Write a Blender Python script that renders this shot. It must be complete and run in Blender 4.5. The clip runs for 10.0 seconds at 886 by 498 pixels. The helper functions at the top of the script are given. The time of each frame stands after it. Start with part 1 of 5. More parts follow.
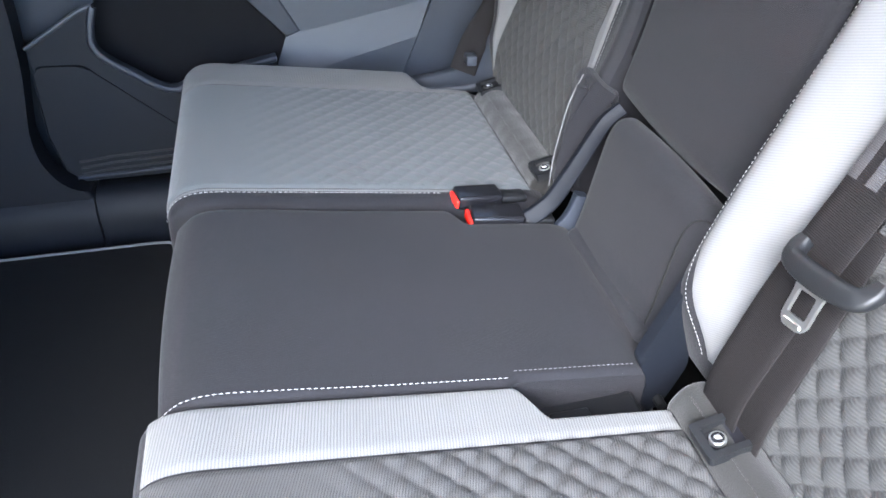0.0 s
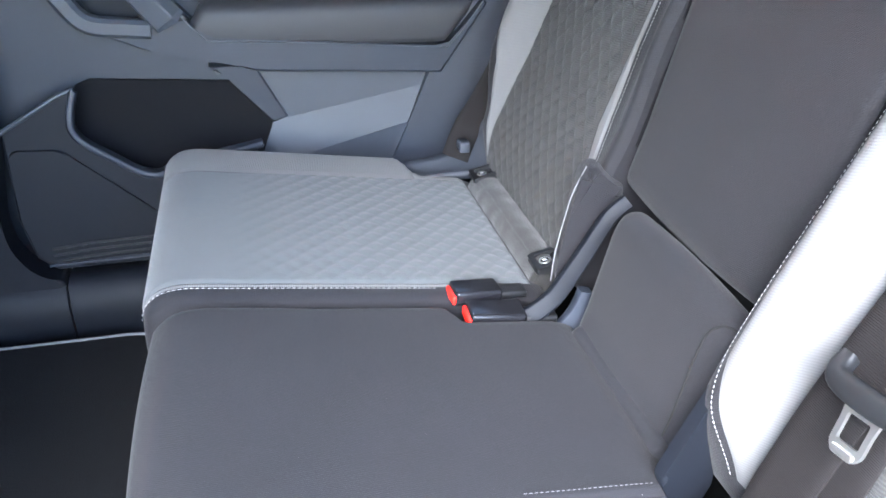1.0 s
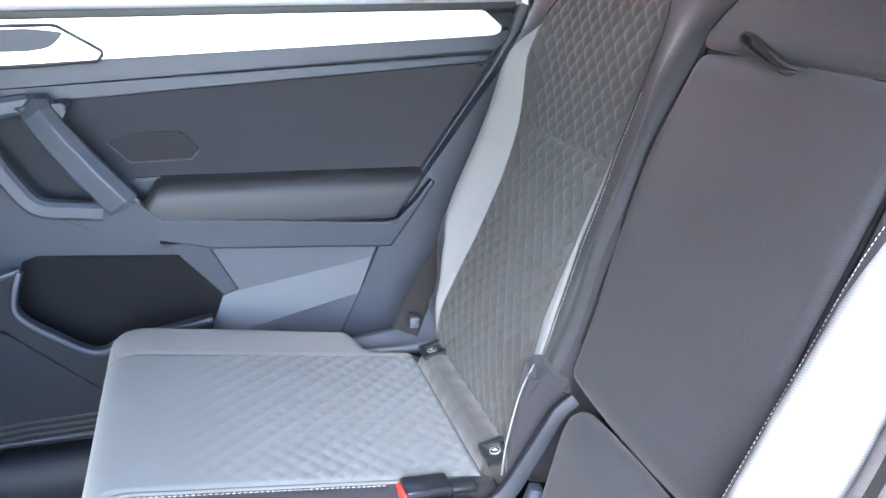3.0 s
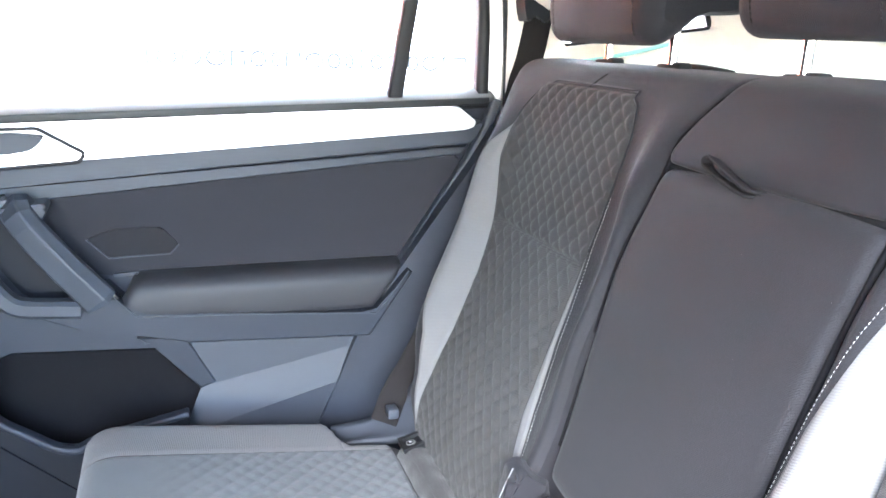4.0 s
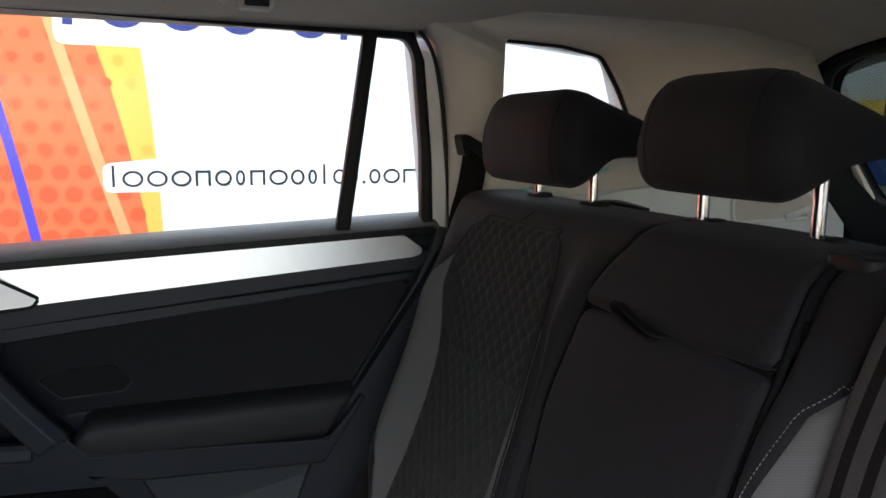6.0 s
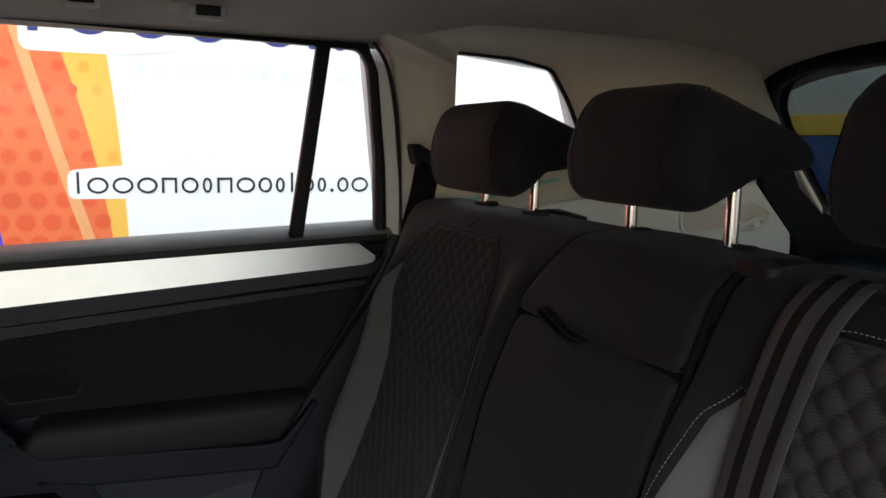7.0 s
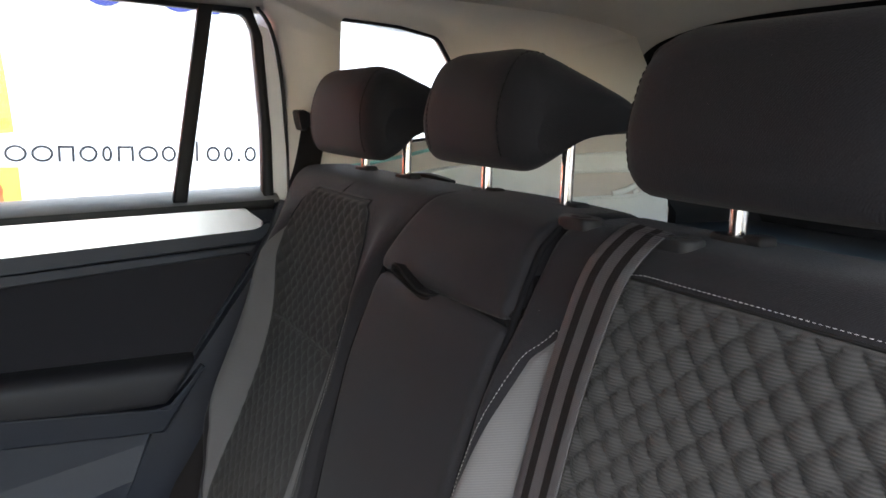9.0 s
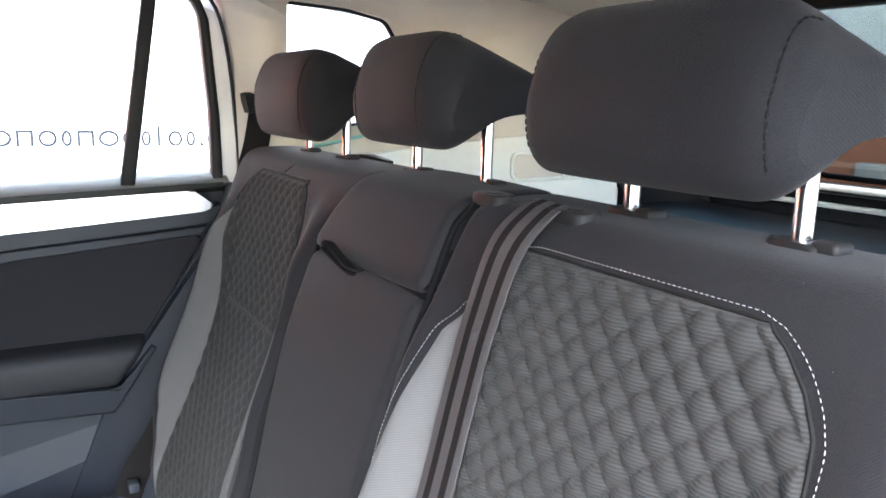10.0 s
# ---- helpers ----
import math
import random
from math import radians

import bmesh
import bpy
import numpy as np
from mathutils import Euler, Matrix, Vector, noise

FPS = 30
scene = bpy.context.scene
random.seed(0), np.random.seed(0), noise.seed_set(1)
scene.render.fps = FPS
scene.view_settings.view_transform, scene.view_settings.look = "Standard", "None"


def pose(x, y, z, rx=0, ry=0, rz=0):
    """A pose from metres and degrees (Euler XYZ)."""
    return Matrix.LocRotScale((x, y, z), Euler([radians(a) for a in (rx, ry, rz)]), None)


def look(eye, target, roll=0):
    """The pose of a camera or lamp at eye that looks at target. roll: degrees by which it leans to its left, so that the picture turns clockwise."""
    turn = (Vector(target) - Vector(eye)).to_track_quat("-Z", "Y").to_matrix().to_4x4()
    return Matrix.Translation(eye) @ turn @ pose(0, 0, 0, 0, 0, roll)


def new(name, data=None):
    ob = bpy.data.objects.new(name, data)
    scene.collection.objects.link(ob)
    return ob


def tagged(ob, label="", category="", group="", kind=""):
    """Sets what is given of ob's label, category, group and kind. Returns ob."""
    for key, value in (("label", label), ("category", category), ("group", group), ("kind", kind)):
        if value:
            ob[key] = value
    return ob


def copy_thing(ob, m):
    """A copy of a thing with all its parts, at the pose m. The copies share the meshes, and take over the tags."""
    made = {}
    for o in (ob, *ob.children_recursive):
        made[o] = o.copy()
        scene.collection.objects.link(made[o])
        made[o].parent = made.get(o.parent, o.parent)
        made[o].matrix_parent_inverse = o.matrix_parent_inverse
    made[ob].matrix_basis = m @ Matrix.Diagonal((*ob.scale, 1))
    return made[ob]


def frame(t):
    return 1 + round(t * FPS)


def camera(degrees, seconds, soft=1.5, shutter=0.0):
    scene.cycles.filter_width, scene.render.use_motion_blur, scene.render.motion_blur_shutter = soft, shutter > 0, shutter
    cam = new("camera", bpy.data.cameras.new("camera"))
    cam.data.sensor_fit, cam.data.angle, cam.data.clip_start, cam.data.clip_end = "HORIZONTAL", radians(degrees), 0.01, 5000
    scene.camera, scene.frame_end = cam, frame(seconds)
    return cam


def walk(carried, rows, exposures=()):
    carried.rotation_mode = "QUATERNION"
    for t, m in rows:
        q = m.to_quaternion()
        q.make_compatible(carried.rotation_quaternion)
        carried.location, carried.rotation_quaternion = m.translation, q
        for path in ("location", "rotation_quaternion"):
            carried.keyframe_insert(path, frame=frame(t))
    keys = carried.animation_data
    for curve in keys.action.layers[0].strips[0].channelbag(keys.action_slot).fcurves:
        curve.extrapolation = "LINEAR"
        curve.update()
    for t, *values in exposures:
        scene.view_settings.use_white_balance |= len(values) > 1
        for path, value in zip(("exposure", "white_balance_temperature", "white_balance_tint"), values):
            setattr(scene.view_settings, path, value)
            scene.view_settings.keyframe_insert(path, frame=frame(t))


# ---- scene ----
cam = camera(60.5, 10.0, soft=1.6)
PATH = [
    (0, (-0.303, -0.637, 0.842), (0.068, 0.961, -0.303), 0.4),
    (0.5, (-0.306, -0.602, 0.836), (0.104, 1.042, -0.226), 1.1),
    (1, (-0.307, -0.573, 0.834), (0.135, 1.115, -0.144), 1.3),
    (1.5, (-0.311, -0.556, 0.846), (0.168, 1.163, -0.056), 1.7),
    (2, (-0.304, -0.55, 0.863), (0.204, 1.196, 0.03), 1.9),
    (2.5, (-0.302, -0.55, 0.89), (0.25, 1.216, 0.13), 2.3),
    (4, (-0.306, -0.547, 0.981), (0.356, 1.261, 0.439), 2.4),
    (4.5, (-0.301, -0.552, 1.005), (0.382, 1.268, 0.531), 2.0),
    (5, (-0.292, -0.558, 1.026), (0.4, 1.275, 0.621), 1.3),
    (5.5, (-0.285, -0.574, 1.047), (0.425, 1.265, 0.704), 0.7),
    (7, (-0.232, -0.635, 1.051), (0.547, 1.186, 0.771), 1.1),
    (7.5, (-0.221, -0.647, 1.044), (0.602, 1.15, 0.738), 1.4),
    (8, (-0.205, -0.666, 1.045), (0.661, 1.109, 0.731), 1.5),
    (8.5, (-0.186, -0.681, 1.04), (0.723, 1.07, 0.711), 1.5),
    (9, (-0.175, -0.701, 1.041), (0.769, 1.029, 0.698), 1.7),
    (9.5, (-0.156, -0.724, 1.04), (0.814, 0.988, 0.682), 1.7),
    (10, (-0.138, -0.753, 1.038), (0.853, 0.942, 0.659), 1.6),
]

EXPOSURES = [(0.0, 4.2, 5950, 10), (1.0, 4.65, 5850, 10), (2.5, 5.05, 5680, 10), (4.0, 4.98, 5880, 10), (4.6, 4.35, 6150, 10), (5.2, 2.85, 6250, 10), (5.7, 1.85, 6300, 10), (6.6, 0.95, 6700, 10), (7.5, 0.95, 6900, 10), (8.5, 1.75, 6700, 10), (9.3, 2.75, 6300, 10), (10.0, 3.5, 6150, 10)]
walk(cam, [(t, look(eye, target, roll)) for t, eye, target, roll in PATH], EXPOSURES)

# ---- daylight ----
world = bpy.data.worlds.new("daylight")
scene.world = world
world.use_nodes = True
wn = world.node_tree.nodes
sky = wn.new("ShaderNodeTexSky")
sky.sky_type, sky.sun_disc = "NISHITA", False
sky.sun_elevation, sky.sun_rotation = radians(38.2), radians(210.5)
wn["Background"].inputs["Strength"].default_value = 0.15
world.node_tree.links.new(sky.outputs["Color"], wn["Background"].inputs["Color"])
sun = new("sun", bpy.data.lights.new("sun", "SUN"))
sun.data.energy, sun.data.angle, sun.data.color = 1.2, radians(35), (1.0, 0.98, 0.96)
sun.matrix_basis = look((-2.0, -3.4, 3.1), (0, 0, 0))


# ---- materials ----
def material(name, colour, rough=0.6, metal=0.0, grain=900.0, bump=0.15, spread=0.12, stains=0.06, ribs=None, sheen=0.0, fleck=0.0, gloss=0.3, weave=0.5):
    """Base colour varied at two scales, with a fine relief; ribs: (axis vector, spacing in metres, depth) for woven lines."""
    m = bpy.data.materials.new(name)
    m.use_nodes = True
    n, links = m.node_tree.nodes, m.node_tree.links
    shader = n["Principled BSDF"]
    coord = n.new("ShaderNodeTexCoord")
    fine = n.new("ShaderNodeTexNoise")
    fine.inputs["Scale"].default_value, fine.inputs["Detail"].default_value = grain, 3.0
    broad = n.new("ShaderNodeTexNoise")
    broad.inputs["Scale"].default_value, broad.inputs["Detail"].default_value, broad.inputs["Roughness"].default_value = 9.0, 7.0, 0.65
    for tex in (fine, broad):
        links.new(coord.outputs["Object"], tex.inputs["Vector"])
    # value = 1 + spread * (fine - 0.5) * 2 + stains * (broad - 0.5) * 4
    a = n.new("ShaderNodeMath")
    a.operation = "MULTIPLY_ADD"
    links.new(fine.outputs["Fac"], a.inputs[0])
    a.inputs[1].default_value, a.inputs[2].default_value = 2 * spread, 1 - spread
    b = n.new("ShaderNodeMath")
    b.operation = "MULTIPLY_ADD"
    links.new(broad.outputs["Fac"], b.inputs[0])
    b.inputs[1].default_value, b.inputs[2].default_value = 4 * stains, 1 - 2 * stains
    c = n.new("ShaderNodeMath")
    c.operation = "MULTIPLY"
    links.new(a.outputs[0], c.inputs[0])
    links.new(b.outputs[0], c.inputs[1])
    height = fine.outputs["Fac"]
    value = c.outputs[0]
    if ribs:
        axis, gap, depth = ribs
        dot = n.new("ShaderNodeVectorMath")
        dot.operation = "DOT_PRODUCT"
        links.new(coord.outputs["Object"], dot.inputs[0])
        dot.inputs[1].default_value = Vector(axis).normalized() * (2 * math.pi / gap)
        s = n.new("ShaderNodeMath")
        s.operation = "SINE"
        links.new(dot.outputs["Value"], s.inputs[0])
        k = n.new("ShaderNodeMath")
        k.operation = "MULTIPLY_ADD"
        links.new(s.outputs[0], k.inputs[0])
        k.inputs[1].default_value, k.inputs[2].default_value = depth, 1.0
        mul = n.new("ShaderNodeMath")
        mul.operation = "MULTIPLY"
        links.new(value, mul.inputs[0])
        links.new(k.outputs[0], mul.inputs[1])
        value = mul.outputs[0]
        add = n.new("ShaderNodeMath")
        add.operation = "MULTIPLY_ADD"
        links.new(s.outputs[0], add.inputs[0])
        add.inputs[1].default_value = weave
        links.new(fine.outputs["Fac"], add.inputs[2])
        height = add.outputs[0]
    tint = n.new("ShaderNodeVectorMath")
    tint.operation = "SCALE"
    tint.inputs[0].default_value = colour
    links.new(value, tint.inputs["Scale"])
    out = tint.outputs["Vector"]
    if fleck:
        spots = n.new("ShaderNodeTexVoronoi")
        spots.inputs["Scale"].default_value = 55.0
        links.new(coord.outputs["Object"], spots.inputs["Vector"])
        near = n.new("ShaderNodeMath")
        near.operation = "LESS_THAN"
        near.inputs[1].default_value = fleck
        links.new(spots.outputs["Distance"], near.inputs[0])
        mix = n.new("ShaderNodeMix")
        mix.data_type = "RGBA"
        links.new(near.outputs[0], mix.inputs["Factor"])
        links.new(out, mix.inputs[6])
        mix.inputs[7].default_value = (0.35, 0.34, 0.33, 1)
        out = mix.outputs[2]
    links.new(out, shader.inputs["Base Color"])
    relief = n.new("ShaderNodeBump")
    relief.inputs["Strength"].default_value, relief.inputs["Distance"].default_value = bump, 0.001
    links.new(height, relief.inputs["Height"])
    links.new(relief.outputs["Normal"], shader.inputs["Normal"])
    shader.inputs["Roughness"].default_value, shader.inputs["Metallic"].default_value = rough, metal
    shader.inputs["Specular IOR Level"].default_value = 0.14 if rough > 0.65 else gloss
    if sheen:
        shader.inputs["Sheen Weight"].default_value, shader.inputs["Sheen Roughness"].default_value = sheen, 0.5
    return m


DARK = material("dark_fabric", (0.0114, 0.0111, 0.013), 0.7, grain=800, bump=0.5, spread=0.5, stains=0.1, ribs=((0.45, 1.0, 0.8), 0.0016, 0.06), sheen=0.05, fleck=0.012, weave=0.1)
QUILT = material("quilted_fabric", (0.0315, 0.0313, 0.0309), 0.9, grain=1200, bump=0.5, spread=0.2, ribs=((0.0, 0.03, 1.0), 0.0025, 0.24), sheen=0.05, weave=0.4)
QUILT_UP = material("quilted_dark_fabric", (0.028, 0.0275, 0.0272), 0.9, grain=1200, bump=0.4, spread=0.2, ribs=((0.0, 0.3, 1.0), 0.0016, 0.15), sheen=0.05, weave=0.3)
# one seat quilt in two tones: far copy coloured as lit, near one dimmed
QUILT_SEAT_LIT = material("quilted_seat_lit_fabric", (0.064, 0.0695, 0.072), 0.75, grain=1200, bump=0.35, spread=0.2, ribs=((1.0, 0.25, 0.2), 0.0022, 0.06), sheen=0.15, weave=0.12)
QUILT_NEAR_DIM = material("quilted_seat_twill_dim", (0.042, 0.041, 0.04), 0.85, grain=1200, bump=0.45, spread=0.2, ribs=((1.0, -0.3, 0.0), 0.0022, 0.22), sheen=0.05, weave=0.3)
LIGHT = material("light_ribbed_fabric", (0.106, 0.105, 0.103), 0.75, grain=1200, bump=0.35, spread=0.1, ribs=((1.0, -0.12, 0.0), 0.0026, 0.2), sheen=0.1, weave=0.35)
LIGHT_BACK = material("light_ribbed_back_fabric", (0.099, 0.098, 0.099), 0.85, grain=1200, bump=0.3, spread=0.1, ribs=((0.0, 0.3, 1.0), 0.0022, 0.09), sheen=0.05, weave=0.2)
ROLL = material("grey_brown_carpet", (0.0145, 0.0138, 0.0128), 0.95, grain=700, bump=0.6, spread=0.3, sheen=0.2)
THREAD = material("white_thread", (0.42, 0.42, 0.41), 0.8, grain=3000)
PIPING = material("grey_piping", (0.12, 0.12, 0.125), 0.8, grain=3000)
BLACK_THREAD = material("black_thread", (0.01, 0.01, 0.01), 0.8, grain=3000)
PLASTIC = material("blue_grey_plastic", (0.0145, 0.018, 0.026), 0.5, grain=1800, bump=0.25)
PLASTIC_LIGHT = material("grey_plastic", (0.032, 0.0365, 0.045), 0.48, grain=1800, bump=0.2)
LEDGE_LIT = material("soft_grey_lit_plastic", (0.14, 0.138, 0.132), 0.42, grain=1800, bump=0.15)
TRIM = material("charcoal_plastic", (0.0045, 0.0056, 0.0085), 0.58, grain=1800, bump=0.2, gloss=0.18)
PLASTIC_DARK = material("black_plastic", (0.0088, 0.0092, 0.0102), 0.45, grain=1800, bump=0.2)
GLOSS = material("smooth_black_plastic", (0.009, 0.009, 0.011), 0.25, grain=1800, bump=0.03)
INSERT = material("door_fabric", (0.018, 0.018, 0.0215), 0.8, grain=900, bump=0.35, spread=0.3, sheen=0.05)
ARMREST = material("armrest_leatherette", (0.018, 0.0183, 0.021), 0.55, grain=1500, bump=0.2)
# near-black put into hollows and joints for their shade
HOLLOW_SHADE = material("hollow_shade", (0.005, 0.005, 0.006), 0.95, grain=900, bump=0.4)
RED = material("red_plastic", (0.75, 0.02, 0.012), 0.35, grain=900, bump=0.02, spread=0.03)
CHROME = material("chrome", (0.95, 0.95, 0.96), 0.2, 1.0, grain=400, bump=0.0, spread=0.01, stains=0.01)
STEEL = material("tongue_steel", (0.62, 0.62, 0.6), 0.3, 0.95, grain=500, bump=0.0, spread=0.02, stains=0.02)
SILVER = material("brushed_silver", (0.9, 0.9, 0.91), 0.32, 0.7, grain=500, bump=0.02, spread=0.03)
WEBBING = material("belt_webbing", (0.0088, 0.0076, 0.0076), 0.75, grain=1500, bump=0.4, ribs=((0.2, 0.0, 1.0), 0.0016, 0.2))
WEBBING_EDGE = material("belt_webbing_stripe", (0.048, 0.0465, 0.048), 0.5, grain=1500, bump=0.4, ribs=((0.2, 0.0, 1.0), 0.0016, 0.2))
LINER = material("headliner", (0.64, 0.585, 0.515), 0.95, grain=900, bump=0.3, spread=0.1)
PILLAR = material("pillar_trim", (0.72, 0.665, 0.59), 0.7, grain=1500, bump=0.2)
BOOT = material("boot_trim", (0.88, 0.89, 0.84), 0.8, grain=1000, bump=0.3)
CARPET = material("floor_carpet", (0.0055, 0.0057, 0.0064), 0.97, grain=500, bump=0.8, spread=0.4, fleck=0.006)
BODY = material("white_paint", (0.75, 0.75, 0.74), 0.3, grain=300, bump=0.01, spread=0.02)
TEAL = material("pale_teal_trim", (0.3, 0.62, 0.6), 0.5, grain=900)
RUBBER = material("rubber", (0.009, 0.009, 0.01), 0.6, grain=900)
GROUND = material("concrete", (0.22, 0.216, 0.21), 0.9, grain=60, bump=0.3, spread=0.2)
PLASTER = material("garage_wall", (0.75, 0.75, 0.72), 0.9, grain=40, bump=0.02, spread=0.02, stains=0.015)
YELLOW = material("yellow_paint", (0.5, 0.34, 0.06), 0.5, grain=60)
BLUE = material("blue_paint", (0.02, 0.055, 0.17), 0.5, grain=60)
BRICK = material("brick_paint", (0.25, 0.1, 0.06), 0.8, grain=60)
VINYL = material("banner_vinyl", (0.95, 0.95, 0.95), 0.5, grain=200, bump=0.02, spread=0.02, stains=0.02)
INK = material("grey_ink", (0.03, 0.03, 0.035), 0.5, grain=200, bump=0.0)
INK_BLUE = material("blue_ink", (0.04, 0.05, 0.22), 0.5, grain=200, bump=0.0)
INK_RED = material("orange_red_ink", (0.9, 0.19, 0.07), 0.5, grain=200, bump=0.0)
INK_DOT = material("deep_red_ink", (0.85, 0.13, 0.045), 0.5, grain=200, bump=0.0)
INK_AMBER = material("amber_ink", (0.95, 0.55, 0.1), 0.5, grain=200, bump=0.0)
INK_AMBER_DOT = material("deep_amber_ink", (0.92, 0.44, 0.07), 0.5, grain=200, bump=0.0)
INK_PALE = material("pale_orange_ink", (0.9, 0.42, 0.18), 0.5, grain=200, bump=0.0)
INK_VIOLET = material("violet_ink", (0.1, 0.08, 0.7), 0.5, grain=200, bump=0.0)
INK_FAINT = material("faint_ink", (0.80, 0.86, 0.87), 0.5, grain=200, bump=0.0)

GLASS = bpy.data.materials.new("window_glass")
GLASS.use_nodes = True
gn, gl = GLASS.node_tree.nodes, GLASS.node_tree.links
clear = gn.new("ShaderNodeBsdfTransparent")
clear.inputs["Color"].default_value = (0.92, 0.95, 0.94, 1)
shine = gn.new("ShaderNodeBsdfGlossy")
shine.inputs["Roughness"].default_value = 0.02
fres = gn.new("ShaderNodeFresnel")
fres.inputs["IOR"].default_value = 1.25
blend = gn.new("ShaderNodeMixShader")
gl.new(fres.outputs["Fac"], blend.inputs[0])
gl.new(clear.outputs[0], blend.inputs[1])
gl.new(shine.outputs[0], blend.inputs[2])
gl.new(blend.outputs[0], gn["Material Output"].inputs["Surface"])
TINTED = GLASS.copy()
TINTED.name = "privacy_glass"
for node in TINTED.node_tree.nodes:
    if node.type == "BSDF_TRANSPARENT":
        node.inputs["Color"].default_value = (0.37, 0.39, 0.37, 1)
    elif node.type == "MIX_SHADER":
        TINTED.node_tree.links.remove(node.inputs[0].links[0])
        node.inputs[0].default_value = 0.04


# ---- building helpers ----
def thing(name, base, label, category, group="", kind=""):
    """An Empty at the base of a thing; its parts are made in world coordinates."""
    e = new(name)
    e.location, e.empty_display_size = base, 0.05
    return tagged(e, label, category, group, kind)


def part(name, bm, mat, parent=None, label="", smooth=True):
    me, flat = bpy.data.meshes.new(name), set()
    bmesh.ops.recalc_face_normals(bm, faces=bm.faces)
    bm.to_mesh(me)
    bm.free()
    for m in mat if isinstance(mat, (list, tuple)) else [mat]:
        me.materials.append(m)
    if smooth:
        me.shade_smooth()
        for f in me.polygons:
            if len(f.vertices) > 4:
                for k in f.edge_keys:
                    flat.add(k)
        for e in me.edges:
            e.use_edge_sharp = e.key in flat
    ob = new(name, me)
    if parent is not None:
        ob.parent = parent
        # a part's own place is the world's, so only its top thing shifts it
        ob.matrix_parent_inverse = Matrix.Translation(-parent.location)
    if label:
        ob["label"] = label
    return ob


def spline(pts, closed, count):
    """Points evenly spread along a smooth curve through pts."""
    p = np.array(pts, float)
    k = len(p)
    fine = []
    for i in range(k if closed else k - 1):
        if closed:
            a, b, c, d = p[i - 1], p[i], p[(i + 1) % k], p[(i + 2) % k]
        else:
            a, b, c, d = p[max(i - 1, 0)], p[i], p[i + 1], p[min(i + 2, k - 1)]
        for s in np.linspace(0, 1, 24, endpoint=False):
            fine.append(0.5 * (2 * b + (c - a) * s + (2 * a - 5 * b + 4 * c - d) * s * s + (3 * b - a - 3 * c + d) * s ** 3))
    fine.append(p[0] if closed else p[-1])
    fine = np.array(fine)
    run = np.concatenate([[0], np.cumsum(np.linalg.norm(np.diff(fine, axis=0), axis=1))])
    at = np.linspace(0, run[-1], count + 1 if closed else count)
    out = np.stack([np.interp(at, run, fine[:, j]) for j in range(p.shape[1])], 1)
    return out[:-1] if closed else out


def smoothstep(a, b, x):
    """0 at a, 1 at b, either way round."""
    s = min(max((x - a) / (b - a), 0.0), 1.0)
    return s * s * (3 - 2 * s)


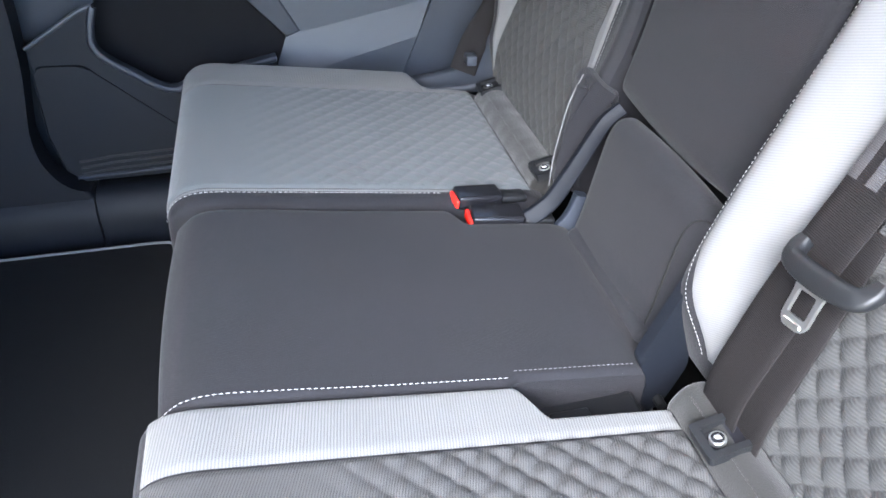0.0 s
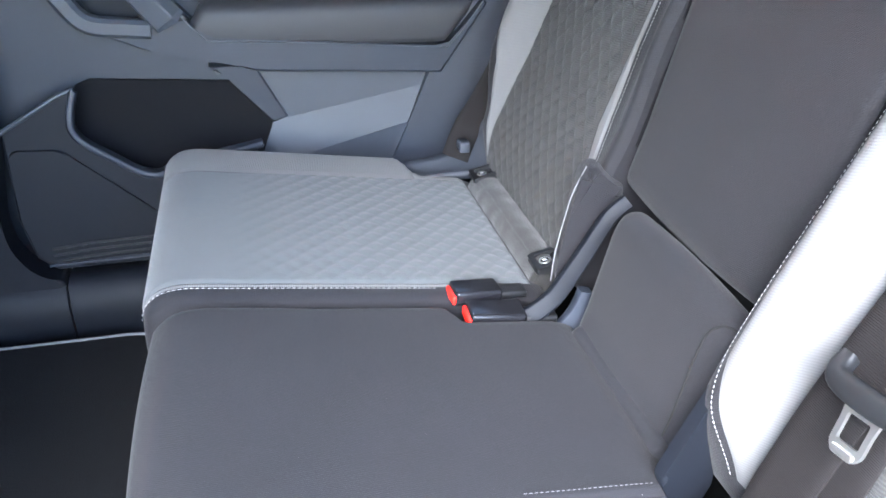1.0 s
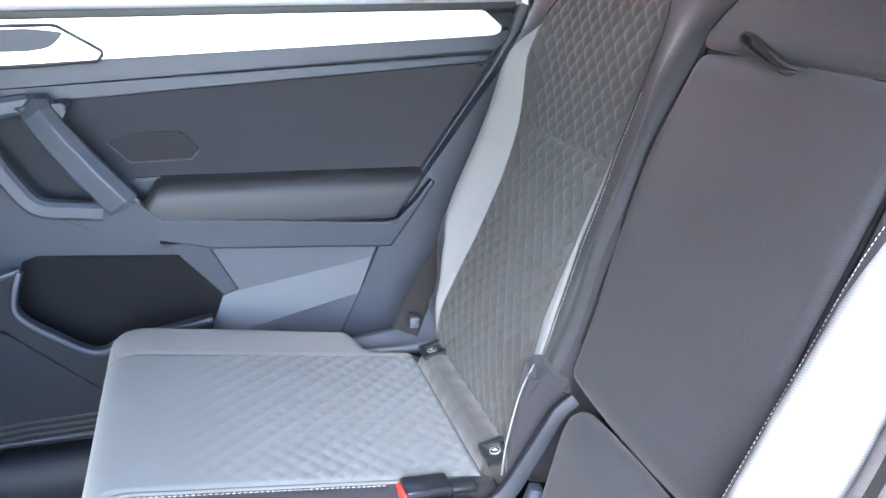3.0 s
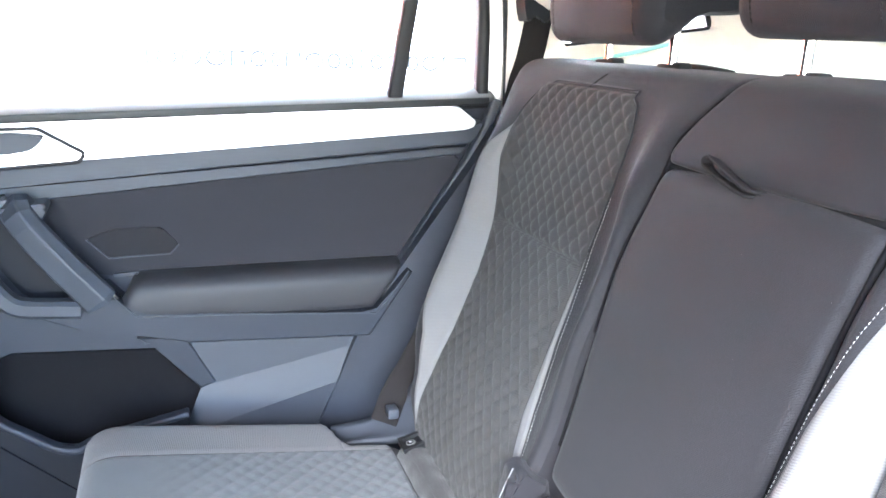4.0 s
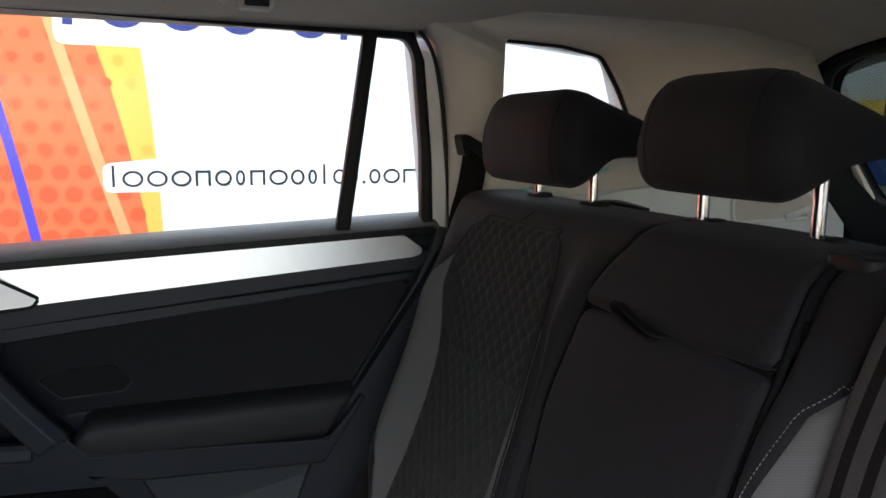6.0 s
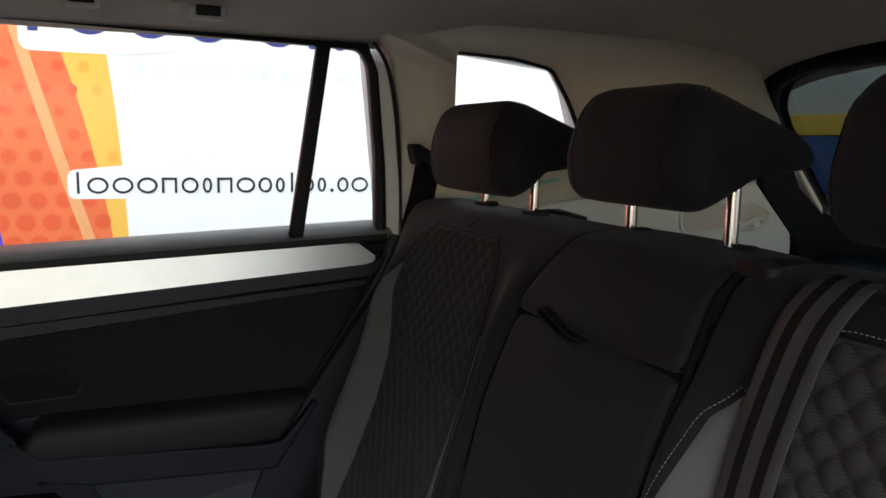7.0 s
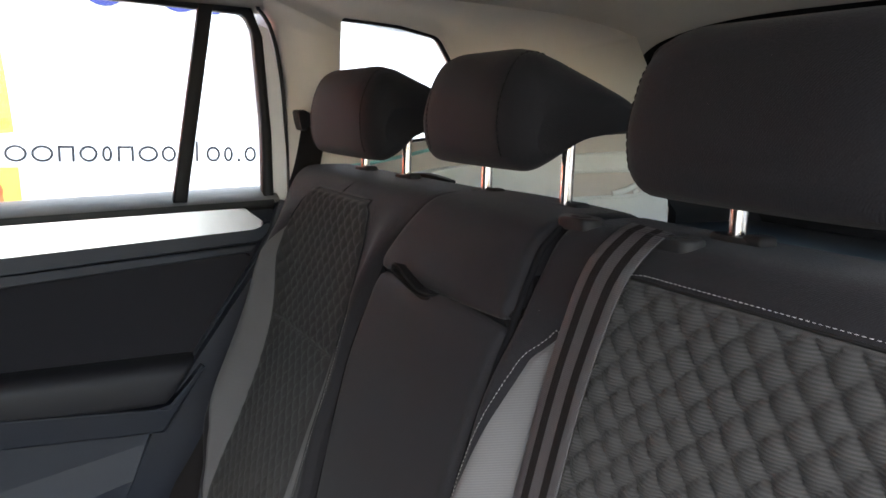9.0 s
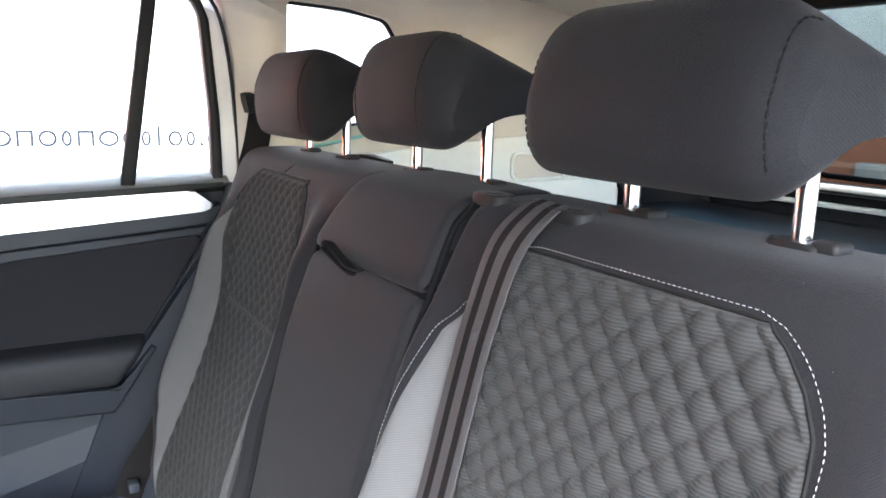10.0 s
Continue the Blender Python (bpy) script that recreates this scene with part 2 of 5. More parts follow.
class Pillow:
    """A padded body: a closed side profile (x, z) drawn out along y, with rounded ends and a bump(x, z, y) along its normals."""

    def __init__(self, profile, y0, y1, r, bump=None, count=160, shrink=0.0):
        self.p = spline(profile, True, count)
        q = self.p
        t = np.roll(q, -1, 0) - np.roll(q, 1, 0)
        t /= np.linalg.norm(t, axis=1)[:, None]
        area = np.sum(q[:, 0] * np.roll(q[:, 1], -1) - q[:, 1] * np.roll(q[:, 0], -1))
        self.n = np.stack([t[:, 1], -t[:, 0]], 1) * (1 if area > 0 else -1)
        self.y0 = y0 if callable(y0) else (lambda x, z, v=y0: v)
        self.y1 = y1 if callable(y1) else (lambda x, z, v=y1: v)
        self.r, self.bump, self.count = (r if isinstance(r, tuple) else (r, r)), bump or (lambda x, z, y: 0.0), count
        self.shrink, self.middle = shrink, self.p.mean(0)

    def point(self, i, y, out=0.0):
        """The surface at profile station i (may be fractional) and y, raised by out."""
        i0, f = int(math.floor(i)) % self.count, i - math.floor(i)
        i1 = (i0 + 1) % self.count
        x, z = self.p[i0] * (1 - f) + self.p[i1] * f
        nx, nz = self.n[i0] * (1 - f) + self.n[i1] * f
        a, b = self.y0(x, z), self.y1(x, z)
        lo, hi = min(a, b), max(a, b)
        e, r = max(min(y - lo, hi - y), 0.0), self.r[0 if abs(y - a) < abs(y - b) else 1]
        d = 0.0
        if e < r:
            d = r - math.sqrt(max(r ** 2 - (r - e) ** 2, 0.0))
        if self.shrink:
            k = self.shrink * d / r
            x, z = x + (self.middle[0] - x) * k, z + (self.middle[1] - z) * k
            d = 0.0
        h = self.bump(x, z, y) - d + out
        return Vector((x + nx * h, y, z + nz * h))

    def mesh(self, rows=40):
        bm = bmesh.new()
        # closer rows near the ends
        us = []
        for k in range(rows + 1):
            s = k / rows
            us.append(0.5 - 0.5 * math.cos(math.pi * s) if rows > 4 else s)
        us = [0.55 * u + 0.45 * k / rows for k, u in enumerate(us)]
        rings = []
        for u in us:
            ring = []
            for i in range(self.count):
                x, z = self.p[i]
                a, b = self.y0(x, z), self.y1(x, z)
                ring.append(bm.verts.new(self.point(i, a + (b - a) * u)))
            rings.append(ring)
        for a, b in zip(rings, rings[1:]):
            for i in range(self.count):
                j = (i + 1) % self.count
                bm.faces.new((a[i], a[j], b[j], b[i]))
        for ring in (rings[0], rings[-1]):
            bm.faces.new(ring)
        return bm

    def patch(self, i0, i1, left, right, rows, cols, relief=None, proud=0.0025, tuck=0.006):
        """A panel of cover lying on the body from station i0 to i1, between y = left(x, z) and right(x, z); its edge is tucked in."""
        bm = bmesh.new()
        grid = []
        span = abs(i1 - i0)
        step = np.linalg.norm(self.p[1] - self.p[0])
        for k in range(rows + 1):
            i = i0 + (i1 - i0) * k / rows
            x, z = self.p[int(round(i)) % self.count]
            ia, f = int(math.floor(i)) % self.count, i - math.floor(i)
            x, z = self.p[ia] * (1 - f) + self.p[(ia + 1) % self.count] * f
            a, b = left(x, z), right(x, z)
            line = []
            for c in range(cols + 1):
                y = a + (b - a) * c / cols
                edge = min(c / cols * abs(b - a), (1 - c / cols) * abs(b - a), k / rows * span * step, (1 - k / rows) * span * step)
                lift = 0.0005 + proud * smoothstep(0, tuck, edge)
                if relief:
                    lift += relief(k / rows * span * step, y) * smoothstep(0, tuck, edge)
                line.append(bm.verts.new(self.point(i, y, lift)))
            grid.append(line)
        for a, b in zip(grid, grid[1:]):
            for c in range(cols):
                bm.faces.new((a[c], a[c + 1], b[c + 1], b[c]))
        return bm

    def level(self, z):
        """As station(z=z), between the profile's points."""
        i = self.station(z=z)
        j = i + 1 if (z - self.p[i][1]) * (self.p[(i + 1) % self.count][1] - self.p[i][1]) > 0 else i - 1
        a, b = self.p[i % self.count][1], self.p[j % self.count][1]
        return i + (j - i) * (z - a) / (b - a) if abs(b - a) > 1e-6 else i

    def station(self, x=None, z=None, front=True):
        """The profile station on the front (least x) at height z, or on the top (greatest z) at x."""
        best, where = 1e9, 0
        for i in range(self.count):
            px, pz = self.p[i]
            if z is not None:
                if self.n[i][0] > 0 and front:
                    continue
                d = abs(pz - z)
            else:
                if self.n[i][1] < 0.3:
                    continue
                d = abs(px - x)
            if d < best:
                best, where = d, i
        return where


def quilting(across, along, depth):
    """Diamond stitching: puffed cells between two sets of slanting seams."""
    def relief(s, y):
        u = (y / across + s / along) % 1.0
        v = (y / across - s / along) % 1.0
        return depth * ((math.sin(math.pi * u) * math.sin(math.pi * v)) ** 0.5 - 0.35)
    return relief


def sweep(path, section, closed=True, scale=None, up=(0, 0, 1), caps=True):
    """A section (pairs) carried along a path of points."""
    bm = bmesh.new()
    pts = [Vector(p) for p in path]
    rings = []
    for k, p in enumerate(pts):
        t = (pts[min(k + 1, len(pts) - 1)] - pts[max(k - 1, 0)]).normalized()
        side = t.cross(Vector(up))
        side = side.normalized() if side.length > 1e-6 else Vector((1, 0, 0))
        over = side.cross(t).normalized()
        s = scale(k / (len(pts) - 1)) if scale else (1, 1)
        rings.append([bm.verts.new(p + side * a * s[0] + over * b * s[1]) for a, b in section])
    m = len(section)
    for a, b in zip(rings, rings[1:]):
        for i in range(m if closed else m - 1):
            j = (i + 1) % m
            bm.faces.new((a[i], a[j], b[j], b[i]))
    if caps and closed:
        bm.faces.new(rings[0])
        bm.faces.new(rings[-1])
    return bm


def circle(r, n=10, rx=None):
    return [((rx or r) * math.cos(2 * math.pi * k / n), r * math.sin(2 * math.pi * k / n)) for k in range(n)]


def oblong(w, h, r, n=4):
    """A rounded rectangle, w by h, as pairs."""
    out = []
    for cx, cy, a0 in ((w / 2 - r, h / 2 - r, 0), (-w / 2 + r, h / 2 - r, 90), (-w / 2 + r, -h / 2 + r, 180), (w / 2 - r, -h / 2 + r, 270)):
        for k in range(n + 1):
            a = radians(a0 + 90 * k / n)
            out.append((cx + r * math.cos(a), cy + r * math.sin(a)))
    return out


def plate(pts, mapper, depth, bevel=0.004, segments=2, sub=0):
    """A solid slab from an outline; mapper(u, v, d) gives the point at depth d (0 front, 1 back)."""
    bm = bmesh.new()
    front = [bm.verts.new(mapper(u, v, 0.0)) for u, v in pts]
    back = [bm.verts.new(mapper(u, v, depth)) for u, v in pts]
    f = bm.faces.new(front)
    bm.faces.new(back)
    k = len(pts)
    for i in range(k):
        bm.faces.new((front[i], front[(i + 1) % k], back[(i + 1) % k], back[i]))
    if bevel:
        edges = [e for e in f.edges]
        bmesh.ops.bevel(bm, geom=edges, offset=bevel, segments=segments, affect="EDGES", profile=0.5)
    return bm


def on_y(y):
    """Slabs that face -y, from the plane at y backwards."""
    f = y if callable(y) else (lambda u, v: y)
    return lambda u, v, d: Vector((u, f(u, v) + d, v))


def on_x(x):
    return lambda u, v, d: Vector((x + d, u, v))


def rounded(pts, r, n=4):
    """An outline with its corners rounded."""
    out = []
    k = len(pts)
    for i in range(k):
        p, a, b = Vector(pts[i]), Vector(pts[i - 1]), Vector(pts[(i + 1) % k])
        ra = min(r, (a - p).length * 0.45, (b - p).length * 0.45)
        p0, p1 = p + (a - p).normalized() * ra, p + (b - p).normalized() * ra
        for j in range(n + 1):
            s = j / n
            q = p0 * (1 - s) ** 2 + p * 2 * s * (1 - s) + p1 * s * s
            out.append((q.x, q.y))
    return out


def ringed(outer, inner, mapper, depth, count=72):
    """A slab with an opening through it: both outlines are walked by angle about the opening's middle."""
    cx = sum(p[0] for p in inner) / len(inner)
    cy = sum(p[1] for p in inner) / len(inner)

    def reach(poly, a):
        dx, dy = math.cos(a), math.sin(a)
        best = None
        for i in range(len(poly)):
            x1, y1 = poly[i][0] - cx, poly[i][1] - cy
            x2, y2 = poly[(i + 1) % len(poly)][0] - cx, poly[(i + 1) % len(poly)][1] - cy
            den = dx * (y2 - y1) - dy * (x2 - x1)
            if abs(den) < 1e-12:
                continue
            t = (x1 * (y2 - y1) - y1 * (x2 - x1)) / den
            s = (x1 * dy - y1 * dx) / den
            if t > 0 and -1e-9 <= s <= 1 + 1e-9 and (best is None or t > best):
                best = t
        return cx + dx * best, cy + dy * best

    angles = sorted({round(a % (2 * math.pi), 6) for a in [2 * math.pi * k / count for k in range(count)] + [math.atan2(p[1] - cy, p[0] - cx) for p in list(outer) + list(inner)]})
    bm = bmesh.new()
    rings = []
    for poly, d in ((outer, 0), (inner, 0), (inner, depth), (outer, depth)):
        rings.append([bm.verts.new(mapper(*reach(poly, a), d)) for a in angles])
    k = len(angles)
    for a, b in zip(rings, rings[1:] + rings[:1]):
        for i in range(k):
            j = (i + 1) % k
            bm.faces.new((a[i], a[j], b[j], b[i]))
    return bm


def box(lo, hi, bevel=0.0, segments=2):
    bm = bmesh.new()
    v = [bm.verts.new((x, y, z)) for x in (lo[0], hi[0]) for y in (lo[1], hi[1]) for z in (lo[2], hi[2])]
    for f in ((0, 1, 3, 2), (4, 6, 7, 5), (0, 4, 5, 1), (2, 3, 7, 6), (0, 2, 6, 4), (1, 5, 7, 3)):
        bm.faces.new([v[i] for i in f])
    if bevel:
        bmesh.ops.bevel(bm, geom=list(bm.edges), offset=bevel, segments=segments, affect="EDGES", profile=0.5)
    return bm


def stitches(points, length=0.0042, pitch=0.0062, r=0.0007):
    """A row of thread stitches along a line of points."""
    p = np.array([list(v) for v in points])
    run = np.concatenate([[0], np.cumsum(np.linalg.norm(np.diff(p, axis=0), axis=1))])
    bm = bmesh.new()
    s = 0.0
    while s + length < run[-1]:
        a, b = (Vector([np.interp(q, run, p[:, j]) for j in range(3)]) for q in (s, s + length))
        t = (b - a).normalized()
        side = t.cross(Vector((0.3, 0.2, 1))).normalized()
        over = t.cross(side)
        ends = []
        for c, k in ((a, 0.5), ((a + b) / 2, 1.0), (b, 0.5)):
            ends.append([bm.verts.new(c + (side * math.cos(w) + over * math.sin(w)) * r * k) for w in (0, 1.571, 3.142, 4.712)])
        for e0, e1 in zip(ends, ends[1:]):
            for i in range(4):
                bm.faces.new((e0[i], e0[(i + 1) % 4], e1[(i + 1) % 4], e1[i]))
        bm.faces.new(ends[0])
        bm.faces.new(ends[-1])
        s += pitch
    return bm


# ---- the car's shell ----
def shell_sheet(x0, x1, nx, ny, half, height, hole, thick=0.03):
    """A thick curved sheet with an opening where hole(x, y) is true."""
    bm = bmesh.new()
    xs, ys = np.linspace(x0, x1, nx + 1), np.linspace(-half, half, ny + 1)
    low, top = ([[bm.verts.new((x, y, height(x, y) + d)) for y in ys] for x in xs] for d in (0.0, thick))
    solid = {(i, j) for i in range(nx) for j in range(ny) if not hole((xs[i] + xs[i + 1]) / 2, (ys[j] + ys[j + 1]) / 2)}
    for i, j in solid:
        for lay in (low, top):
            bm.faces.new((lay[i][j], lay[i + 1][j], lay[i + 1][j + 1], lay[i][j + 1]))
        for (p, q), (r, s), side in (((i, j), (i + 1, j), (i, j - 1)), ((i, j + 1), (i + 1, j + 1), (i, j + 1)), ((i, j), (i, j + 1), (i - 1, j)), ((i + 1, j), (i + 1, j + 1), (i + 1, j))):
            if side not in solid:
                bm.faces.new((low[p][q], low[r][s], top[r][s], top[p][q]))
    for v in [v for v in bm.verts if not v.link_faces]:
        bm.verts.remove(v)
    return bm


def roof_height(x, y):
    return 1.315 - 0.095 * abs(y / 0.72) ** 3.2 - 0.05 * max(0.0, x - 0.3) ** 2 - 0.03 * max(0.0, -x - 0.6) ** 2 - (0.03 + 0.03 * max(0.0, 1 - (y / 0.6) ** 2)) * smoothstep(0.75, 1.12, x)


tagged(part("ceiling", shell_sheet(-1.9, 1.16, 41, 40, 0.73, roof_height, lambda x, y: False), LINER), "beige woven headliner curving down to the windows", "headliner", kind="structure")
tagged(part("floor", box((-1.5, -0.66, -0.02), (1.16, 0.66, 0.03)), CARPET), "black carpeted footwell floor of the car", "floor", kind="structure")
tagged(part("ground", box((-40, -40, -0.42), (40, 40, -0.36)), GROUND), "grey concrete ground outside the car", "ground", kind="structure")
# added out of view in place of front seats, to hold back light from ahead
tagged(part("front_light_block", box((-1.25, -0.73, 0.0), (-1.2, 0.73, 1.2), 0.01), PLASTIC_DARK), "unseen dark panel added to block light from the front", "wall", kind="structure")

# far sill
SILL = thing("door_sill", (-0.7, 0.66, 0.03), "dark plastic door sill with a joint between two covers", "sill", kind="structure")
for a, b in ((-1.5, -0.652), (-0.648, 0.02)):
    sec = [(0.03, -0.1), (0.03, 0.03), (0.02, 0.045), (-0.02, 0.048), (-0.045, 0.04), (-0.055, 0.0), (-0.06, -0.1)]
    bm = sweep([(a, 0.69, 0.09), (b, 0.69, 0.09)], [(-u, v) for u, v in sec])
    part("sill_cover", bm, TRIM, SILL)

trim = plate(rounded([(-1.3, 0.9), (-0.70, 0.9), (-0.695, 0.46), (-0.702, 0.37), (-0.722, 0.26), (-0.72, 0.21), (-0.70, 0.17), (-0.68, 0.152), (-0.651, 0.143), (-0.651, 0.06), (-1.3, 0.06)], 0.02), lambda u, v, d: Vector((u, 0.645 + d, v)), 0.05, 0.008, 3)
tagged(part("pillar_lower_trim", trim, TRIM, smooth=False), "blue-grey plastic lower pillar trim flowing into the sill", "pillar trim", kind="structure")

# floor mat
MAT = thing("floor_mat", (-0.8, 0.2, 0.03), "black carpet floor mat with a pale stitched edge", "mat")
outline = rounded([(-1.3, 0.6), (-0.5, 0.6), (-0.5, -0.05), (-1.3, -0.05)], 0.06)
part("mat_body", plate(outline, lambda u, v, d: Vector((u, v, 0.05 - d)), 0.018, 0.004), CARPET, MAT)
part("mat_edge", sweep([(u, v, 0.049) for u, v in outline + outline[:1]], circle(0.004, 6), caps=False), PIPING, MAT, "pale thread binding")

# ---- far rear door ----
DOOR = thing("door_1", (-0.3, 0.74, 0.13), "closed rear car door with dark fabric insert and silver strip", "car door", kind="structure")
LEFT = -1.02


def belt_line(x):
    """Height of the door's shoulder along its length."""
    return 0.871 + 0.045 * (x + 0.36)


def lower_edge(x):
    return 0.776 + 0.062 * x


# base of the trim
part("door_body", plate([(LEFT, 0.13), (-0.13, 0.13), (-0.057, 0.29), (0.006, 0.45), (0.08, 0.575), (0.197, 0.757), (0.25, 0.85), (0.25, 0.88), (0.1, 0.885), (LEFT, 0.84)],
                        on_y(0.748), 0.06, 0.004), PLASTIC, DOOR)
# ledge under the window: top coloured paler as lit, its shaded front a dark strip
sec = [(0.7, -0.019), (0.704, -0.024), (0.745, -0.031), (0.8, -0.031), (0.8, -0.002), (0.765, -0.002), (0.745, -0.0035), (0.728, -0.007), (0.712, -0.0125), (0.703, -0.0165)]
bm = sweep([(x, 0, belt_line(x)) for x in np.linspace(LEFT, 0.235, 12)], [(-y, z) for y, z in sec])
part("window_ledge", bm, LEDGE_LIT, DOOR, "soft grey ledge below the window, coloured paler as lit")
part("ledge_edge", sweep([(x, 0.7025, belt_line(x) - 0.0245) for x in np.linspace(LEFT, 0.225, 12)], oblong(0.006, 0.013, 0.0025, 4)), PLASTIC_DARK, DOOR, "dark strip for the shade on the ledge's front")
# silver strip with the pointed rear end
strip = [(LEFT, belt_line(LEFT) - 0.03), (0.165, 0.867), (0.21, 0.833), (0.19, 0.823), (-0.43, 0.779), (LEFT, 0.73)]
part("silver_strip", plate(rounded(strip, 0.01), on_y(lambda u, v: 0.7 + (v - 0.775 - 0.055 * (u + 0.43)) * 0.12), 0.03, 0.005), SILVER, DOOR, "satin silver decorative strip")
# shelf under the strip and the slim rail below it
part("upper_rail", plate([(LEFT, 0.727), (-0.43, 0.776), (0.19, 0.82), (0.222, 0.836), (0.235, 0.82), (0.2, 0.795), (-0.6, 0.73), (LEFT, 0.69)], on_y(0.72), 0.03, 0.004), PLASTIC_LIGHT, DOOR)
part("lower_rail", plate([(LEFT, 0.688), (-0.6, 0.727), (0.2, 0.79), (0.19, 0.774), (-0.6, 0.705), (LEFT, 0.665)], on_y(0.731), 0.02, 0.004), PLASTIC_LIGHT, DOOR)
# release lever in the strip
rim = [(-0.74, 0.815), (-0.525, 0.8245), (-0.489, 0.826), (-0.427, 0.789), (-0.436, 0.7755), (-0.482, 0.772), (-0.74, 0.752)]
part("lever_recess", plate(rounded(rim, 0.006), on_y(0.7005), 0.02, 0.002), SILVER, DOOR, "silver cup of the door release")
part("recess_rim", sweep([(u, 0.6995, v) for u, v in rounded(rim, 0.006)], circle(0.0028, 8)), PLASTIC_DARK, DOOR, "dark rim of the release cup")
part("release_lever", plate(rounded([(-0.72, 0.812), (-0.523, 0.8205), (-0.478, 0.8165), (-0.489, 0.802), (-0.5, 0.794), (-0.526, 0.789), (-0.72, 0.78)], 0.006), on_y(0.692), 0.009, 0.003), PLASTIC_LIGHT, DOOR, "grey release lever")
# fabric insert
insert = [(-0.60, 0.7), (-0.2, 0.738), (0.187, 0.772), (0.195, 0.757), (0.077, 0.578), (-0.372, 0.575), (-0.5, 0.6)]
part("fabric_insert", plate(rounded(insert, 0.015), on_y(0.742), 0.012, 0.005), INSERT, DOOR, "dark fabric insert")
hexa = [(-0.441, 0.645), (-0.409, 0.612), (-0.315, 0.615), (-0.301, 0.63), (-0.327, 0.66), (-0.397, 0.661)]
part("speaker_cover", plate(rounded(hexa, 0.006), on_y(0.7385), 0.006, 0.002), DARK, DOOR, "small six-sided cover")
part("speaker_rim", sweep([(x, 0.7378, z) for x, z in hexa[:4]], circle(0.0014, 6)), PLASTIC_LIGHT, DOOR)
# rear edge seal
part("edge_seal", sweep([(-0.057, 0.735, 0.29), (0.006, 0.735, 0.45), (0.08, 0.732, 0.575), (0.15, 0.732, 0.68), (0.205, 0.73, 0.765), (0.232, 0.725, 0.82), (0.248, 0.722, 0.875)], oblong(0.026, 0.02, 0.006)), PLASTIC_LIGHT, DOOR)
# armrest
sec = spline([(0.745, 0.588), (0.72, 0.5865), (0.697, 0.58), (0.686, 0.566), (0.683, 0.54), (0.684, 0.518), (0.69, 0.508), (0.745, 0.505)], False, 22)
bm = bmesh.new()
rings = []
for s in np.concatenate([[0, 0.008, 0.02], np.linspace(0.04, 0.96, 20), [0.98, 0.992, 1]]):
    e = min(s, 1 - s)
    pull = 0.012 * (1 - smoothstep(0, 0.03, e)) ** 2
    ring = []
    for y, z in sec:
        a, w = -0.398 + 0.6 * abs(z - 0.546), 0.024 + 0.74 * (z - 0.507)
        ring.append(bm.verts.new((a + (w - a) * s, y + 0.005 + pull, z - pull * (z - 0.545) * 8)))
    rings.append(ring)
for p, r in zip(rings, rings[1:]):
    for k in range(len(sec) - 1):
        bm.faces.new((p[k], p[k + 1], r[k + 1], r[k]))
bm.faces.new(rings[0])
bm.faces.new(rings[-1])
part("armrest_pad", bm, ARMREST, DOOR, "padded dark armrest")
edge = [(-0.412, 0.577), (-0.39, 0.551), (-0.374, 0.535), (-0.358, 0.528), (-0.218, 0.521), (0.0, 0.505), (0.026, 0.506), (0.082, 0.578)]
band = [(-0.452, 0.545), (-0.432, 0.563)] + edge + [(0.09, 0.572), (0.012, 0.458), (-0.29, 0.474), (-0.365, 0.494), (-0.447, 0.511), (-0.535, 0.545), (-0.5, 0.55)]
part("armrest_trim", plate(band, on_y(0.6835), 0.06, 0.004), PLASTIC, DOOR)
# highlight on the trim's edge, laid on as a thin lighter bead
part("trim_highlight", sweep(spline([(x, 0.683, z - 0.0015) for x, z in edge], False, 70), circle(0.0015, 6)), PLASTIC_LIGHT, DOOR, "lighter bead for the highlight along the armrest")
part("window_switch", plate(rounded([(-0.405, 0.586), (-0.35, 0.588), (-0.352, 0.582), (-0.402, 0.58)], 0.002), on_y(0.735), 0.01, 0.001), PLASTIC_LIGHT, DOOR)
part("switch_knob", box((-0.372, 0.728, 0.579), (-0.357, 0.737, 0.586), 0.002), GLOSS, DOOR)
# pull handle: a slanting grip in a hooked frame
grip = [(-0.022, -0.014), (-0.022, 0.0), (-0.019, 0.003), (-0.010, 0.0115), (-0.007, 0.0125), (-0.004, 0.012), (0.018, 0.007), (0.021, 0.004), (0.022, -0.014)]
handle = part("pull_handle", sweep([(-0.531, 0.708, 0.713), (-0.528, 0.69, 0.709), (-0.522, 0.676, 0.7), (-0.511, 0.669, 0.683), (-0.494, 0.667, 0.659), (-0.462, 0.664, 0.616), (-0.422, 0.664, 0.566), (-0.42, 0.666, 0.563)], grip, up=(0, -1, 0), scale=lambda s: (1.12 - 0.26 * smoothstep(0.0, 0.35, s) + 0.32 * s, 1.0)), PLASTIC_LIGHT, DOOR, "slanting grey pull handle", smooth=False)
part("handle_head", plate(rounded([(-0.556, 0.709), (-0.487, 0.717), (-0.484, 0.708), (-0.496, 0.685), (-0.53, 0.69)], 0.004), on_y(0.684), 0.05, 0.005, 3), PLASTIC_LIGHT, handle)
# shadow under the grip's end, set in as a black slab
part("handle_shadow_gap", plate([(-0.468, 0.569), (-0.40, 0.569), (-0.392, 0.56), (-0.455, 0.556)], on_y(0.682), 0.02, 0.002), GLOSS, DOOR)
